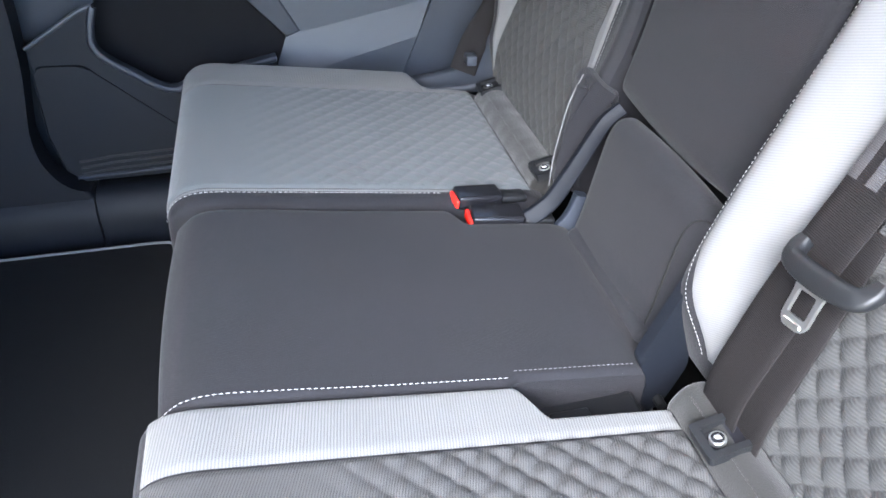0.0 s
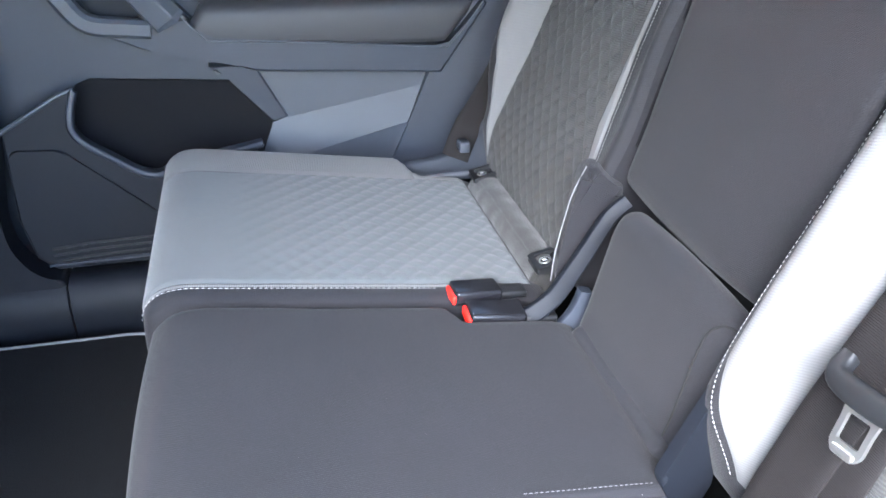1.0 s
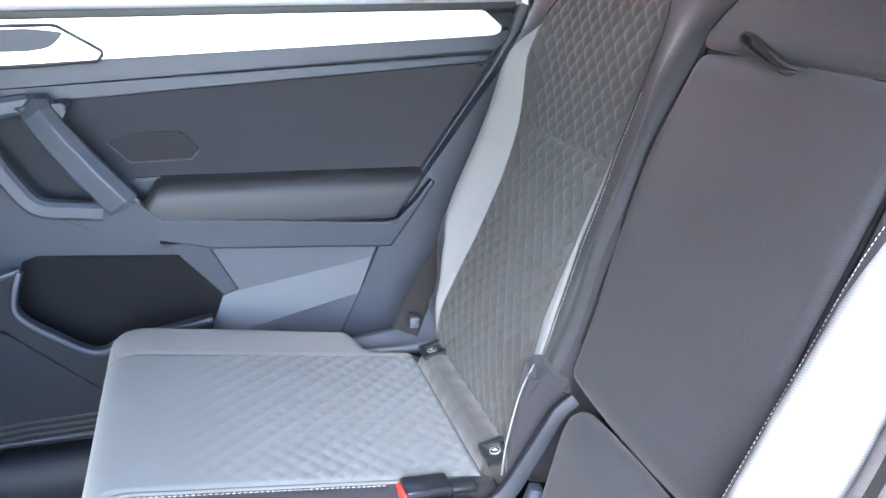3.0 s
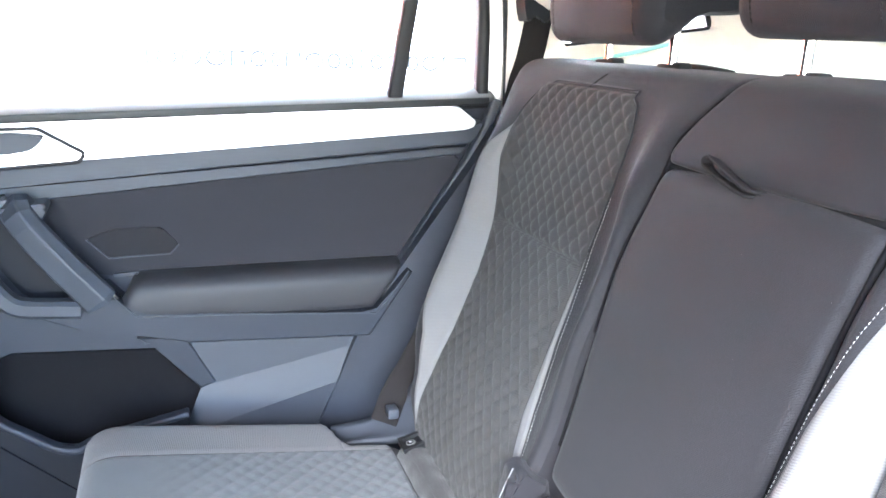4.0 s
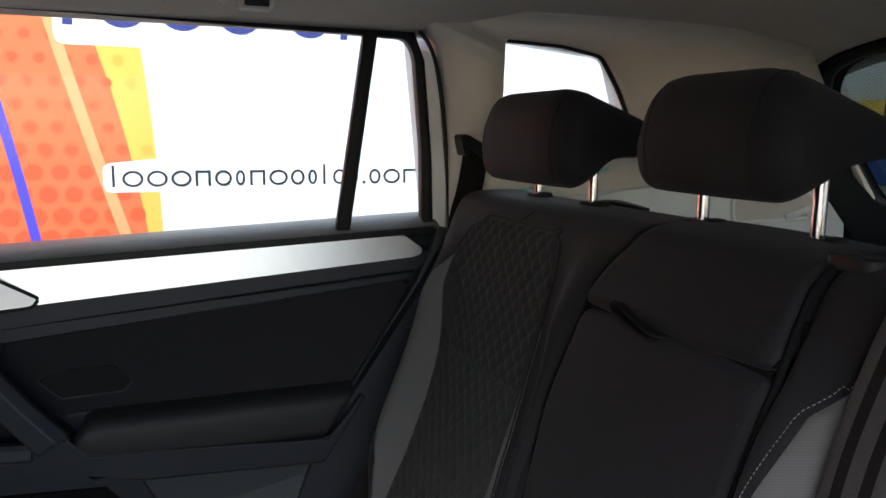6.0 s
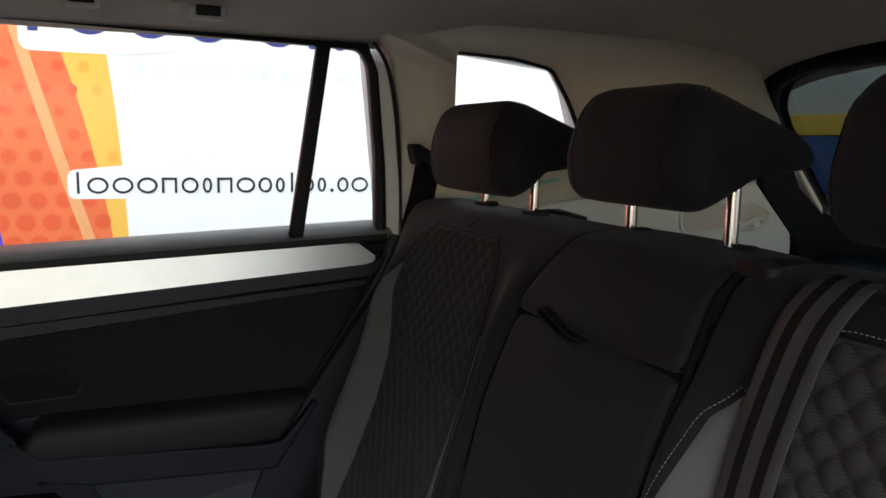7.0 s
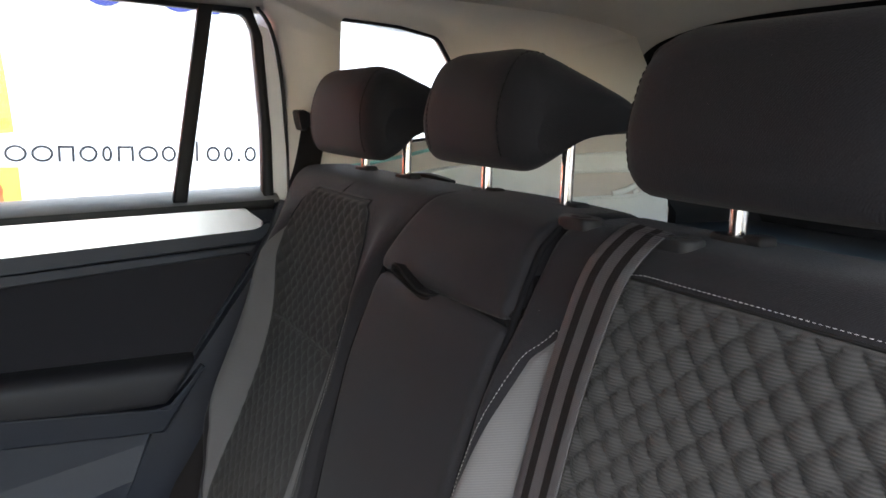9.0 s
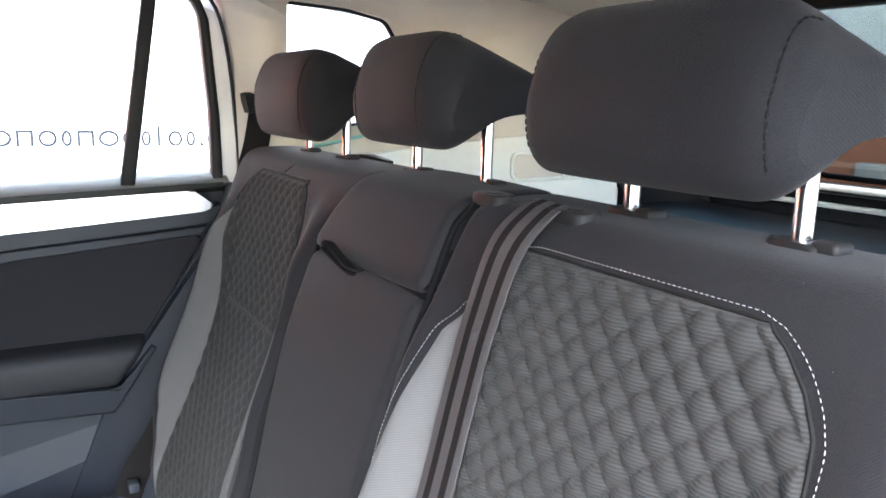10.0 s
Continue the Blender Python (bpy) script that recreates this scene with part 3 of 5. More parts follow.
# shallow cup in charcoal, its colour giving the shade of a deep hollow
part("shaded_handle_cup", plate(rounded([(-0.6, 0.70), (-0.53, 0.70), (-0.44, 0.57), (-0.45, 0.55), (-0.53, 0.55), (-0.6, 0.66)], 0.015), on_y(0.735), 0.012, 0.003), TRIM, DOOR)
part("handle_frame", sweep(spline([(-0.54, 0.715, 0.712), (-0.585, 0.705, 0.703), (-0.607, 0.695, 0.68), (-0.599, 0.69, 0.648), (-0.575, 0.687, 0.604), (-0.552, 0.685, 0.570), (-0.53, 0.684, 0.557), (-0.49, 0.683, 0.553), (-0.45, 0.684, 0.549)], False, 40), oblong(0.028, 0.03, 0.006, 1), up=(0, -1, 0)), PLASTIC_LIGHT, DOOR, "hooked grey handle frame", smooth=False)
# lower panel: three facets meeting along two creases
bm = bmesh.new()
V = {k: bm.verts.new(p) for k, p in dict(a=(-0.30, 0.724, 0.474), b=(0.012, 0.724, 0.458), c=(-0.004, 0.724, 0.428), d=(-0.278, 0.722, 0.376), e=(-0.312, 0.706, 0.295), f=(-0.03, 0.713, 0.365), g=(-0.058, 0.722, 0.29), h=(-0.12, 0.725, 0.16), i=(-0.42, 0.722, 0.16),
                                         a2=(-0.30, 0.75, 0.474), b2=(0.012, 0.75, 0.458)).items()}
for keys in ("abcd", "dcfe", "efghi"):
    bm.faces.new([V[k] for k in keys])
bm.faces.new((V["a"], V["a2"], V["b2"], V["b"]))
part("lower_panel", bm, PLASTIC_LIGHT, DOOR, "grey-blue faceted lower panel", smooth=False)
part("hollow_edge", plate([(-0.375, 0.476), (-0.30, 0.474), (-0.252, 0.384), (-0.278, 0.374), (-0.345, 0.458)], on_y(0.719), 0.03, 0.003), PLASTIC, DOOR)
# bottle pocket: black sheet for the shade inside, moulded wall and rim
part("pocket_hollow", plate([(-0.6, 0.42), (-0.588, 0.45), (-0.565, 0.459), (-0.34, 0.445), (-0.29, 0.405), (-0.275, 0.376), (-0.30, 0.28), (-0.6, 0.24)], on_y(0.742), 0.01, 0.001), HOLLOW_SHADE, DOOR, "black sheet for the dark inside the pocket")
part("screw", sweep([(-0.362, 0.748, 0.461), (-0.362, 0.738, 0.461)], circle(0.004, 10), up=(1, 0, 0)), PLASTIC_LIGHT, DOOR)
front = [(-0.692, 0.405), (-0.60, 0.456), (-0.577, 0.463), (-0.586, 0.44), (-0.59, 0.402), (-0.58, 0.386), (-0.54, 0.356), (-0.50, 0.328), (-0.47, 0.321), (-0.436, 0.334), (-0.30, 0.36), (-0.30, 0.155), (-0.66, 0.155), (-0.688, 0.18), (-0.70, 0.25)]
part("pocket_wall", plate(front, on_y(lambda u, v: 0.664 + 0.25 * max(0.0, v - 0.41)), 0.012, 0.004), TRIM, DOOR, "moulded bottle pocket wall")
# rim coloured lighter than the wall for the highlight on its edge
part("pocket_rim_highlight", sweep(spline([(-0.578, 0.676, 0.46), (-0.587, 0.668, 0.43), (-0.589, 0.664, 0.402), (-0.572, 0.662, 0.379), (-0.535, 0.661, 0.352), (-0.50, 0.661, 0.327), (-0.47, 0.661, 0.32), (-0.436, 0.662, 0.333), (-0.3, 0.664, 0.36)], False, 50), oblong(0.011, 0.022, 0.004), up=(0, -1, 0)), PLASTIC, DOOR)
part("wall_rim", sweep(spline([(-0.692, 0.662, 0.404), (-0.64, 0.664, 0.434), (-0.6, 0.672, 0.456), (-0.578, 0.676, 0.462)], False, 20), circle(0.004, 8)), PLASTIC_LIGHT, DOOR)
part("pocket_panel", plate(rounded([(-0.688, 0.374), (-0.612, 0.37), (-0.50, 0.266), (-0.42, 0.19), (-0.42, 0.162), (-0.66, 0.164), (-0.684, 0.19), (-0.69, 0.25)], 0.012), on_y(0.660), 0.006, 0.003), TRIM, DOOR)
for z in (0.204, 0.192, 0.180):
    part("kick_rib", sweep([(-0.66, 0.659, z - 0.006), (-0.6, 0.659, z), (-0.44, 0.659, z + 0.004)], oblong(0.0035, 0.004, 0.001), up=(0, -1, 0)), PLASTIC_DARK, DOOR)
part("kick_edge", sweep([(-0.67, 0.658, 0.168), (-0.6, 0.657, 0.17), (-0.42, 0.657, 0.174)], circle(0.003, 8)), PLASTIC, DOOR)

# window of the door: opening, divider and glass
FRAME_OUT = [(-1.03, 0.79), (0.228, 0.86), (0.224, 1.0), (0.209, 1.175), (0.186, 1.232), (0.1, 1.237), (-1.03, 1.245)]
FRAME_IN = rounded([(-1.0, 0.822), (0.21, 0.877), (0.208, 1.02), (0.194, 1.185), (0.178, 1.212), (0.06, 1.2155), (-0.34, 1.222), (-1.0, 1.225)], 0.012)
WINDOW = thing("window_1", (-0.4, 0.72, 0.87), "closed rear door window with a slim black divider bar", "window", kind="structure")
part("window_frame", ringed(FRAME_OUT, FRAME_IN, on_y(0.712), 0.03), RUBBER, WINDOW)
part("divider_bar", plate([(0.045, 0.876), (0.069, 0.876), (0.122, 1.222), (0.098, 1.222)], on_y(0.705), 0.02, 0.003), RUBBER, WINDOW)
for pane in ([(-1.0, 0.825), (0.06, 0.868), (0.11, 1.23), (-1.0, 1.235)], [(0.06, 0.868), (0.215, 0.872), (0.2, 1.225), (0.11, 1.23)]):
    ob = part("pane", plate(pane, on_y(0.727), 0.004, 0), GLASS, WINDOW, smooth=False)
    ob.visible_shadow = False

# ---- pillar, side trims and boot ----
part_body = ringed([(-1.6, 0.0), (0.3, 0.0), (0.3, 1.3), (-1.6, 1.3)], [(-1.05, 0.1), (0.0, 0.1), (0.215, 0.6), (0.235, 0.9), (0.2, 1.24), (-1.05, 1.24)], on_y(0.76), 0.05)
tagged(part("body_side", part_body, BODY), "white painted car body side around the rear door", "car body", kind="structure")
seal = sweep(spline([(0.262, 0.715, 0.86), (0.258, 0.715, 0.95), (0.245, 0.715, 1.1), (0.225, 0.713, 1.19), (0.19, 0.71, 1.235)], False, 24), oblong(0.005, 0.012, 0.002), up=(0, -1, 0))
tagged(part("door_seal", seal, RUBBER), "black rubber door seal along the body opening", "seal", kind="structure")
lip = plate([(0.215, 0.87), (0.258, 0.87), (0.256, 0.96), (0.243, 1.1), (0.223, 1.19), (0.2, 1.2), (0.215, 1.05)], on_y(0.722), 0.02, 0.002)
tagged(part("body_flange", lip, BODY), "white painted door opening flange", "car body", kind="structure")


def side_y(u, v):
    """The side trim behind the door leans in towards the back and the roof."""
    return 0.702 - 0.62 * max(0.0, u - 0.25) * (1.0 if u < 0.36 else 0.11 / (u - 0.25)) - 0.05 * max(0.0, v - 0.9) - 0.06 * max(0.0, u - 0.36)


QOUT = [(0.262, 0.80), (1.12, 0.80), (1.12, 1.0), (0.98, 1.22), (0.8, 1.262), (0.5, 1.268), (0.19, 1.25), (0.232, 1.2), (0.252, 1.1)]
QIN = rounded([(0.332, 0.968), (0.628, 1.01), (0.607, 1.06), (0.572, 1.13), (0.53, 1.192), (0.45, 1.207), (0.332, 1.214)], 0.014)
PIL = tagged(part("pillar_trim", ringed(QOUT, QIN, on_y(side_y), 0.05, 160), PILLAR), "beige pillar trim around the small rear side window", "pillar trim", kind="structure")
QWIN = thing("window_2", (0.45, 0.66, 0.98), "small fixed rear side window in the pillar", "window", kind="structure")
part("seal_strip", sweep([(u, side_y(u, v) + 0.03, v) for u, v in QIN + QIN[:1]], circle(0.006, 6), caps=False), RUBBER, QWIN)
part("bead", sweep([(u, side_y(u, v) - 0.003, v) for u, v in ((0.345, 0.944), (0.4, 0.953), (0.47, 0.968), (0.54, 0.985))], circle(0.0035, 8)), TEAL, QWIN, "pale teal bead below the window")
ob = part("pane", plate(QIN, on_y(lambda u, v: side_y(u, v) + 0.04), 0.004, 0), GLASS, QWIN, smooth=False)
ob.visible_shadow = False

arch = plate([(0.28, 0.83), (0.6, 0.83), (0.6, 0.1), (-0.15, 0.1), (-0.07, 0.29), (-0.005, 0.45), (0.07, 0.575), (0.2, 0.77), (0.235, 0.83)], on_y(lambda u, v: 0.71 - 0.12 * max(0.0, u + 0.02)), 0.03, 0.004)
tagged(part("side_trim", arch, PLASTIC), "blue-grey plastic side trim beside the backrest", "side trim", kind="structure")
scoop = bmesh.new()
lo = spline([(-0.075, 0.585, 0.312), (-0.02, 0.572, 0.318), (0.03, 0.55, 0.326), (0.06, 0.53, 0.34)], False, 16)
hi = spline([(-0.07, 0.625, 0.322), (0.0, 0.615, 0.336), (0.045, 0.6, 0.37), (0.075, 0.585, 0.43)], False, 16)
lines = []
for lift in (0.0, -0.012):
    for k in range(7):
        s = k / 6
        sag = -0.012 * math.sin(math.pi * s)
        lines.append([scoop.verts.new(Vector(a) * (1 - s) + Vector(b) * s + Vector((0, 0.0, sag + lift))) for a, b in zip(lo, hi)])
order = lines[:7] + lines[:6:-1]
for a, b in zip(order, order[1:] + order[:1]):
    for k in range(15):
        scoop.faces.new((a[k], a[k + 1], b[k + 1], b[k]))
tagged(part("seat_side_cover", scoop, PLASTIC_LIGHT), "smooth grey plastic cover beside the cushion", "seat cover", kind="structure")

BOOTSIDE = thing("boot_side_trim", (0.7, 0.6, 0.3), "pale grey boot side trim with a moulded recess", "boot trim", kind="structure")
part("boot_panel", plate([(0.42, 0.3), (1.105, 0.3), (1.105, 0.868), (1.0, 0.98), (0.79, 0.968), (0.54, 0.945), (0.42, 0.93)], on_y(lambda u, v: 0.57 + 0.05 * (v - 0.85)), 0.03, 0.01, 3), BOOT, BOOTSIDE)
slot = rounded([(0.80, 0.936), (0.99, 0.938), (1.036, 0.918), (1.03, 0.894), (1.0, 0.882), (0.80, 0.878)], 0.02)
part("recess_edge", sweep([(u, 0.569 + 0.05 * (v - 0.85), v) for u, v in slot + slot[:1]], circle(0.005, 6)), BOOT, BOOTSIDE)
# no hollow here: the recess's shade is a darker flat plate
part("recess_shade", plate(slot, on_y(lambda u, v: 0.5685 + 0.05 * (v - 0.85)), 0.003, 0.0005), PILLAR, BOOTSIDE, "flat beige plate for the shade in the moulded recess")
part("lashing_hook", sweep(spline([(0.93, 0.566, 0.888), (0.96, 0.558, 0.896), (0.985, 0.555, 0.906), (1.0, 0.558, 0.899), (0.99, 0.566, 0.888)], False, 24), oblong(0.008, 0.012, 0.003)), BOOT, BOOTSIDE, "white lashing hook")
tagged(part("boot_floor", box((0.37, -0.6, 0.80), (1.38, 0.57, 0.814), 0.004), PLASTIC_DARK), "dark load cover behind the rear seats", "load cover")
tagged(part("boot_side_near", box((0.42, -0.66, 0.3), (1.12, -0.62, 0.88), 0.01), BOOT), "pale boot side trim", "boot trim", kind="structure")

HATCH = thing("window_3", (1.13, 0.0, 0.9), "rear window in a dark trimmed tailgate", "rear window", kind="structure")
HIN = rounded([(-0.7, 0.885), (0.7, 0.885), (0.69, 1.0), (0.658, 1.14), (0.6, 1.19), (0.5, 1.215), (-0.5, 1.215), (-0.6, 1.19), (-0.658, 1.14), (-0.69, 1.0)], 0.05)


def gate(u, v, d):
    """The tailgate leans back towards its foot."""
    return Vector((1.12 + 0.95 * (1.13 - v) + d, u, v))


part("tailgate_trim", ringed([(-0.76, 0.5), (0.76, 0.5), (0.76, 1.1), (0.6, 1.3), (-0.6, 1.3), (-0.76, 1.1)], HIN, gate, 0.04), CARPET, HATCH)
part("trim_lip", sweep([gate(u, v, -0.004) for u, v in HIN + HIN[:1]], circle(0.012, 8), caps=False), PLASTIC_DARK, HATCH)
for side in (-1, 1):
    part("frame_edge", sweep([gate(side * u, v, -0.012) for u, v in ((0.655, 1.145), (0.678, 1.07), (0.69, 1.0), (0.698, 0.9))], oblong(0.03, 0.012, 0.004), up=(1, 0, 0)), PILLAR, HATCH, "beige inner edge of the rear window")
part("side_seal", plate([(1.015, 0.96), (1.13, 0.84), (1.13, 0.5), (1.44, 0.5), (1.44, 0.86), (1.3, 0.88), (1.2, 0.9), (1.115, 0.965), (1.07, 1.05), (1.04, 1.09), (1.0, 1.04)], on_y(0.572), 0.026, 0.002), RUBBER, HATCH, "black tailgate seal")
for v, r, m in ((0.888, 0.007, BOOT), (0.846, 0.006, BOOT)):
    part("trim_line", sweep([gate(u, v, -0.014) for u in np.linspace(-0.55, 0.42, 12)], circle(r, 8)), m, HATCH, "pale edge of the tailgate trim")
part("wiper", sweep([gate(u, 0.895 + 0.02 * (u + 0.4), 0.05) for u in np.linspace(-0.5, 0.3, 10)], oblong(0.012, 0.012, 0.003)), RUBBER, HATCH, "black rear wiper")
ob = part("pane", plate(HIN, lambda u, v, d: gate(u, v, d + 0.03), 0.004, 0), TINTED, HATCH, smooth=False)
ob.visible_shadow = False

# folding grab handle on the headliner above the far door
GRAB = thing("grab_handle", (-0.18, 0.645, 1.25), "beige folding grab handle on the headliner above the window", "grab handle")
for x0, x1, low in ((-0.299, -0.247, 1.2385), (-0.121, -0.067, 1.2335)):
    part("mount", box((x0, 0.632, low), (x1, 0.667, 1.275), 0.007, 3), PILLAR, GRAB)
    part("mount_cover", box((x0 + 0.008, 0.6285, low + 0.004), (x1 - 0.008, 0.634, 1.262), 0.0025), PLASTIC_DARK, GRAB, "dark screw cover")
part("grip_bar", sweep(spline([(-0.273, 0.628, 1.262), (-0.25, 0.614, 1.263), (-0.18, 0.606, 1.265), (-0.118, 0.614, 1.263), (-0.094, 0.628, 1.262)], False, 24), oblong(0.018, 0.012, 0.005)), PILLAR, GRAB)
part("coat_hook", sweep([(-0.143, 0.66, 1.252), (-0.143, 0.64, 1.2475), (-0.143, 0.63, 1.249)], circle(0.0075, 12)), PILLAR, GRAB)

# near side of the body: sill, roof rail and rear quarter round the open door
tagged(part("body_near", ringed([(-1.55, -0.1), (0.38, -0.1), (0.38, 1.3), (-1.55, 1.3)], rounded([(-0.98, 0.1), (0.0, 0.1), (0.31, 0.6), (0.35, 0.9), (0.3, 1.22), (-0.98, 1.26)], 0.04), lambda u, v, d: Vector((u, -0.80 + d, v)), 0.06), BODY), "white car body round the open near door", "car body", kind="structure")
# unseen opening, made wider than the far window to light the boot
tagged(part("quarter_near", ringed([(0.38, -0.1), (1.4, -0.1), (1.4, 0.9), (1.12, 1.28), (0.38, 1.28)], rounded([(0.40, 0.90), (1.0, 0.90), (0.9, 1.2), (0.40, 1.22)], 0.03), lambda u, v, d: Vector((u, -0.72 - d, v)), 0.05), PILLAR), "beige trim round the unseen near rear side opening, widened for light", "pillar trim", kind="structure")
tagged(part("quarter_far", ringed([(0.3, -0.1), (1.4, -0.1), (1.4, 0.9), (1.12, 1.3), (0.3, 1.3)], rounded([(0.31, 0.95), (0.7, 0.95), (0.62, 1.2), (0.31, 1.23)], 0.02), lambda u, v, d: Vector((u, 0.735 + d, v)), 0.05), BODY), "white car body side behind the rear door", "car body", kind="structure")
tagged(part("boot_base", box((0.3, -0.7, 0.28), (1.45, 0.7, 0.3)), CARPET), "dark boot floor", "boot floor", kind="structure")

# ---- rear seats ----
BACK_FRONT = [(0.056, 0.335), (0.062, 0.40), (0.088, 0.48), (0.130, 0.58), (0.170, 0.68), (0.194, 0.76), (0.21, 0.84), (0.227, 0.91), (0.252, 0.945), (0.30, 0.952), (0.352, 0.948), (0.368, 0.92), (0.345, 0.80), (0.285, 0.62), (0.21, 0.44), (0.15, 0.33), (0.09, 0.315)]


def back_bump(side):
    def bump(x, z, y):
        s = y * side
        k = smoothstep(0.33, 0.42, z) * (1 - smoothstep(0.76, 0.93, z)) if x < 0.26 else 0.0
        inner = math.exp(-((s - (0.17 if side > 0 else 0.156)) / 0.032) ** 2)
        outer = math.exp(-((s - 0.572) / 0.04) ** 2)
        if side > 0 and x < 0.26:
            return 0.04 * k * outer + inner * (0.012 + 0.022 * smoothstep(0.5, 0.65, z)) * smoothstep(0.33, 0.42, z) * (1 - smoothstep(0.8, 0.94, z))
        return k * (0.034 * inner + 0.04 * outer)
    return bump


def edge_in(z):
    """Inner edge of the quilted panel."""
    return np.interp(z, [0.33, 0.45, 0.58, 0.70, 0.78, 0.85, 0.88, 0.905, 0.92], [0.272, 0.268, 0.252, 0.244, 0.236, 0.207, 0.214, 0.232, 0.25])


def edge_in_far(z):
    return np.interp(z, [0.33, 0.42, 0.514, 0.584, 0.653, 0.708, 0.78, 0.867, 0.90, 0.918], [0.188, 0.207, 0.244, 0.254, 0.260, 0.260, 0.253, 0.239, 0.244, 0.262])


def edge_out(z):
    return np.interp(z, [0.33, 0.402, 0.451, 0.525, 0.618, 0.70, 0.80, 0.843, 0.871, 0.893, 0.91, 0.918], [0.525, 0.519, 0.514, 0.509, 0.512, 0.522, 0.541, 0.542, 0.536, 0.522, 0.505, 0.492])


INNER = ([0.36, 0.45, 0.6, 0.69, 0.77, 0.835, 0.862], [0.190, 0.150, 0.143, 0.149, 0.167, 0.182, 0.205])
INNER_FAR = ([0.36, 0.42, 0.465, 0.53, 0.61, 0.68, 0.73], [0.170, 0.187, 0.202, 0.224, 0.245, 0.2545, 0.2585])
OUTER = ([0.36, 0.387, 0.44, 0.501, 0.536, 0.60, 0.7, 0.8, 0.862], [0.527, 0.530, 0.538, 0.552, 0.570, 0.598, 0.602, 0.582, 0.533])
OUTER_NEAR = ([0.36, 0.45, 0.62, 0.7, 0.76], [0.525, 0.57, 0.57, 0.555, 0.535])


def mid_far(z):
    """The joint between the middle panel and the far backrest."""
    return 0.137 + 0.024 * smoothstep(0.86, 0.72, z) - 0.045 * smoothstep(0.87, 0.95, z)


def mid_near(z):
    return np.interp(z, [0.5, 0.67, 0.76, 0.85], [-0.118, -0.127, -0.135, -0.144])


def make_backrest(side, label):
    ridge = INNER_FAR if side > 0 else INNER
    inside = edge_in_far if side > 0 else edge_in
    t = thing("rear_seat", (0.1, 0.38 * side, 0.32), label, "rear seat", "rear seats")
    inner_edge = (lambda x, z: mid_far(z) + 0.005) if side > 0 else (lambda x, z: mid_near(z) - 0.005)
    outer_edge = (lambda x, z: 0.63 - 0.075 * smoothstep(0.6, 0.42, z)) if side > 0 else -0.625
    body = Pillow(BACK_FRONT, inner_edge, outer_edge, (0.013, 0.03), back_bump(side), 170)
    part("cover", body.mesh(60), DARK, t, "dark woven fabric cover")
    low, mid, high = body.level(0.345), body.level(0.707), body.level(0.9205)
    q = quilting(0.029, 0.031, 0.0046 if side > 0 else 0.0058)
    left, right = (lambda x, z: inside(z) * side), (lambda x, z: edge_out(z) * side)
    if side > 0:
        part("lower_quilted_panel", body.patch(low, mid, left, right, 190, 130, q), QUILT, t, "grey diamond-quilted fabric panel")
        part("upper_quilted_panel", body.patch(mid, high, left, right, 110, 130, q), QUILT_UP, t, "darker quilted fabric panel")
    else:
        part("quilted_panel", body.patch(low, high, left, right, 300, 140, lambda s, y: q(s, y) * smoothstep(0.625, 0.605, s)), QUILT, t, "grey diamond-quilted fabric panel")
    b0, b1 = body.level(0.36), body.level(0.862)
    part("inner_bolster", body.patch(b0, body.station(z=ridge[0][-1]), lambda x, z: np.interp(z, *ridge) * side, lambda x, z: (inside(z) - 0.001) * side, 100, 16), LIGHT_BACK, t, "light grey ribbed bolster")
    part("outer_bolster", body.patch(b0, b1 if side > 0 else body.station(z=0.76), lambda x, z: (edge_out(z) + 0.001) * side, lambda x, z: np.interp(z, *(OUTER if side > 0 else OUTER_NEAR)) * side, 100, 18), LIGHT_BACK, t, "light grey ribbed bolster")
    line = []
    for i in np.linspace(b0, body.station(z=ridge[0][-1] if side > 0 else 0.862), 60):
        z = body.p[int(i) % body.count][1] * (1 - i % 1) + body.p[(int(i) + 1) % body.count][1] * (i % 1)
        line.append(body.point(i, (np.interp(z, *ridge) - 0.007) * side, 0.001))
    if side < 0:
        corner = spline([(0.0, 0.203), (0.4, 0.215), (0.75, 0.232), (0.95, 0.25), (1.0, 0.275)], False, 14)
        line += [body.point(b1 + (high + 0.6 - b1) * s, y * side, 0.001) for s, y in corner]
        line += [body.point(high + 0.6, y * side, 0.001) for y in np.linspace(0.285, 0.475, 24)]
        ends = spline([(0.6, 0.482), (0.4, 0.493), (-0.3, 0.504), (-1.3, 0.516), (-2.7, 0.528), (-5.0, 0.541), (-8.3, 0.548), (-22.0, 0.556)], False, 40)
        line += [body.point(high + i, y * side, 0.001) for i, y in ends]
    else:
        line += [body.point(body.level(z), inside(z) - 0.006, 0.001) for z in np.linspace(0.735, 0.80, 12)]
        rim = [body.point(body.station(z=z), (inside(z) - 0.002) * side, 0.0005) for z in np.linspace(0.72, 0.917, 16)]
        rim += [body.point(high + 0.5, y, 0.0005) for y in np.linspace(0.255, 0.465, 12)] + [body.point(body.station(z=z), edge_out(z) + 0.002, 0.0005) for z in np.linspace(0.91, 0.86, 6)]
        part("piping", sweep(rim, circle(0.002, 6)), DARK, t, "dark piped seam")
    if side < 0:
        # black cord stands in for the shade where the panel is sewn in
        rim = [body.point(high + 0.1, -y, 0.0006) for y in np.linspace(0.25, 0.49, 30)] + [body.point(body.level(z), -edge_out(z) - 0.0005, 0.0006) for z in np.linspace(0.917, 0.6, 50)]
        part("crease", sweep(rim, circle(0.0014, 6)), BLACK_THREAD, t, "black cord for the shade in the crease round the panel")
    part("stitching", stitches(line, 0.0028, 0.0045, 0.00036), THREAD, t, "white decorative stitching")
    return body


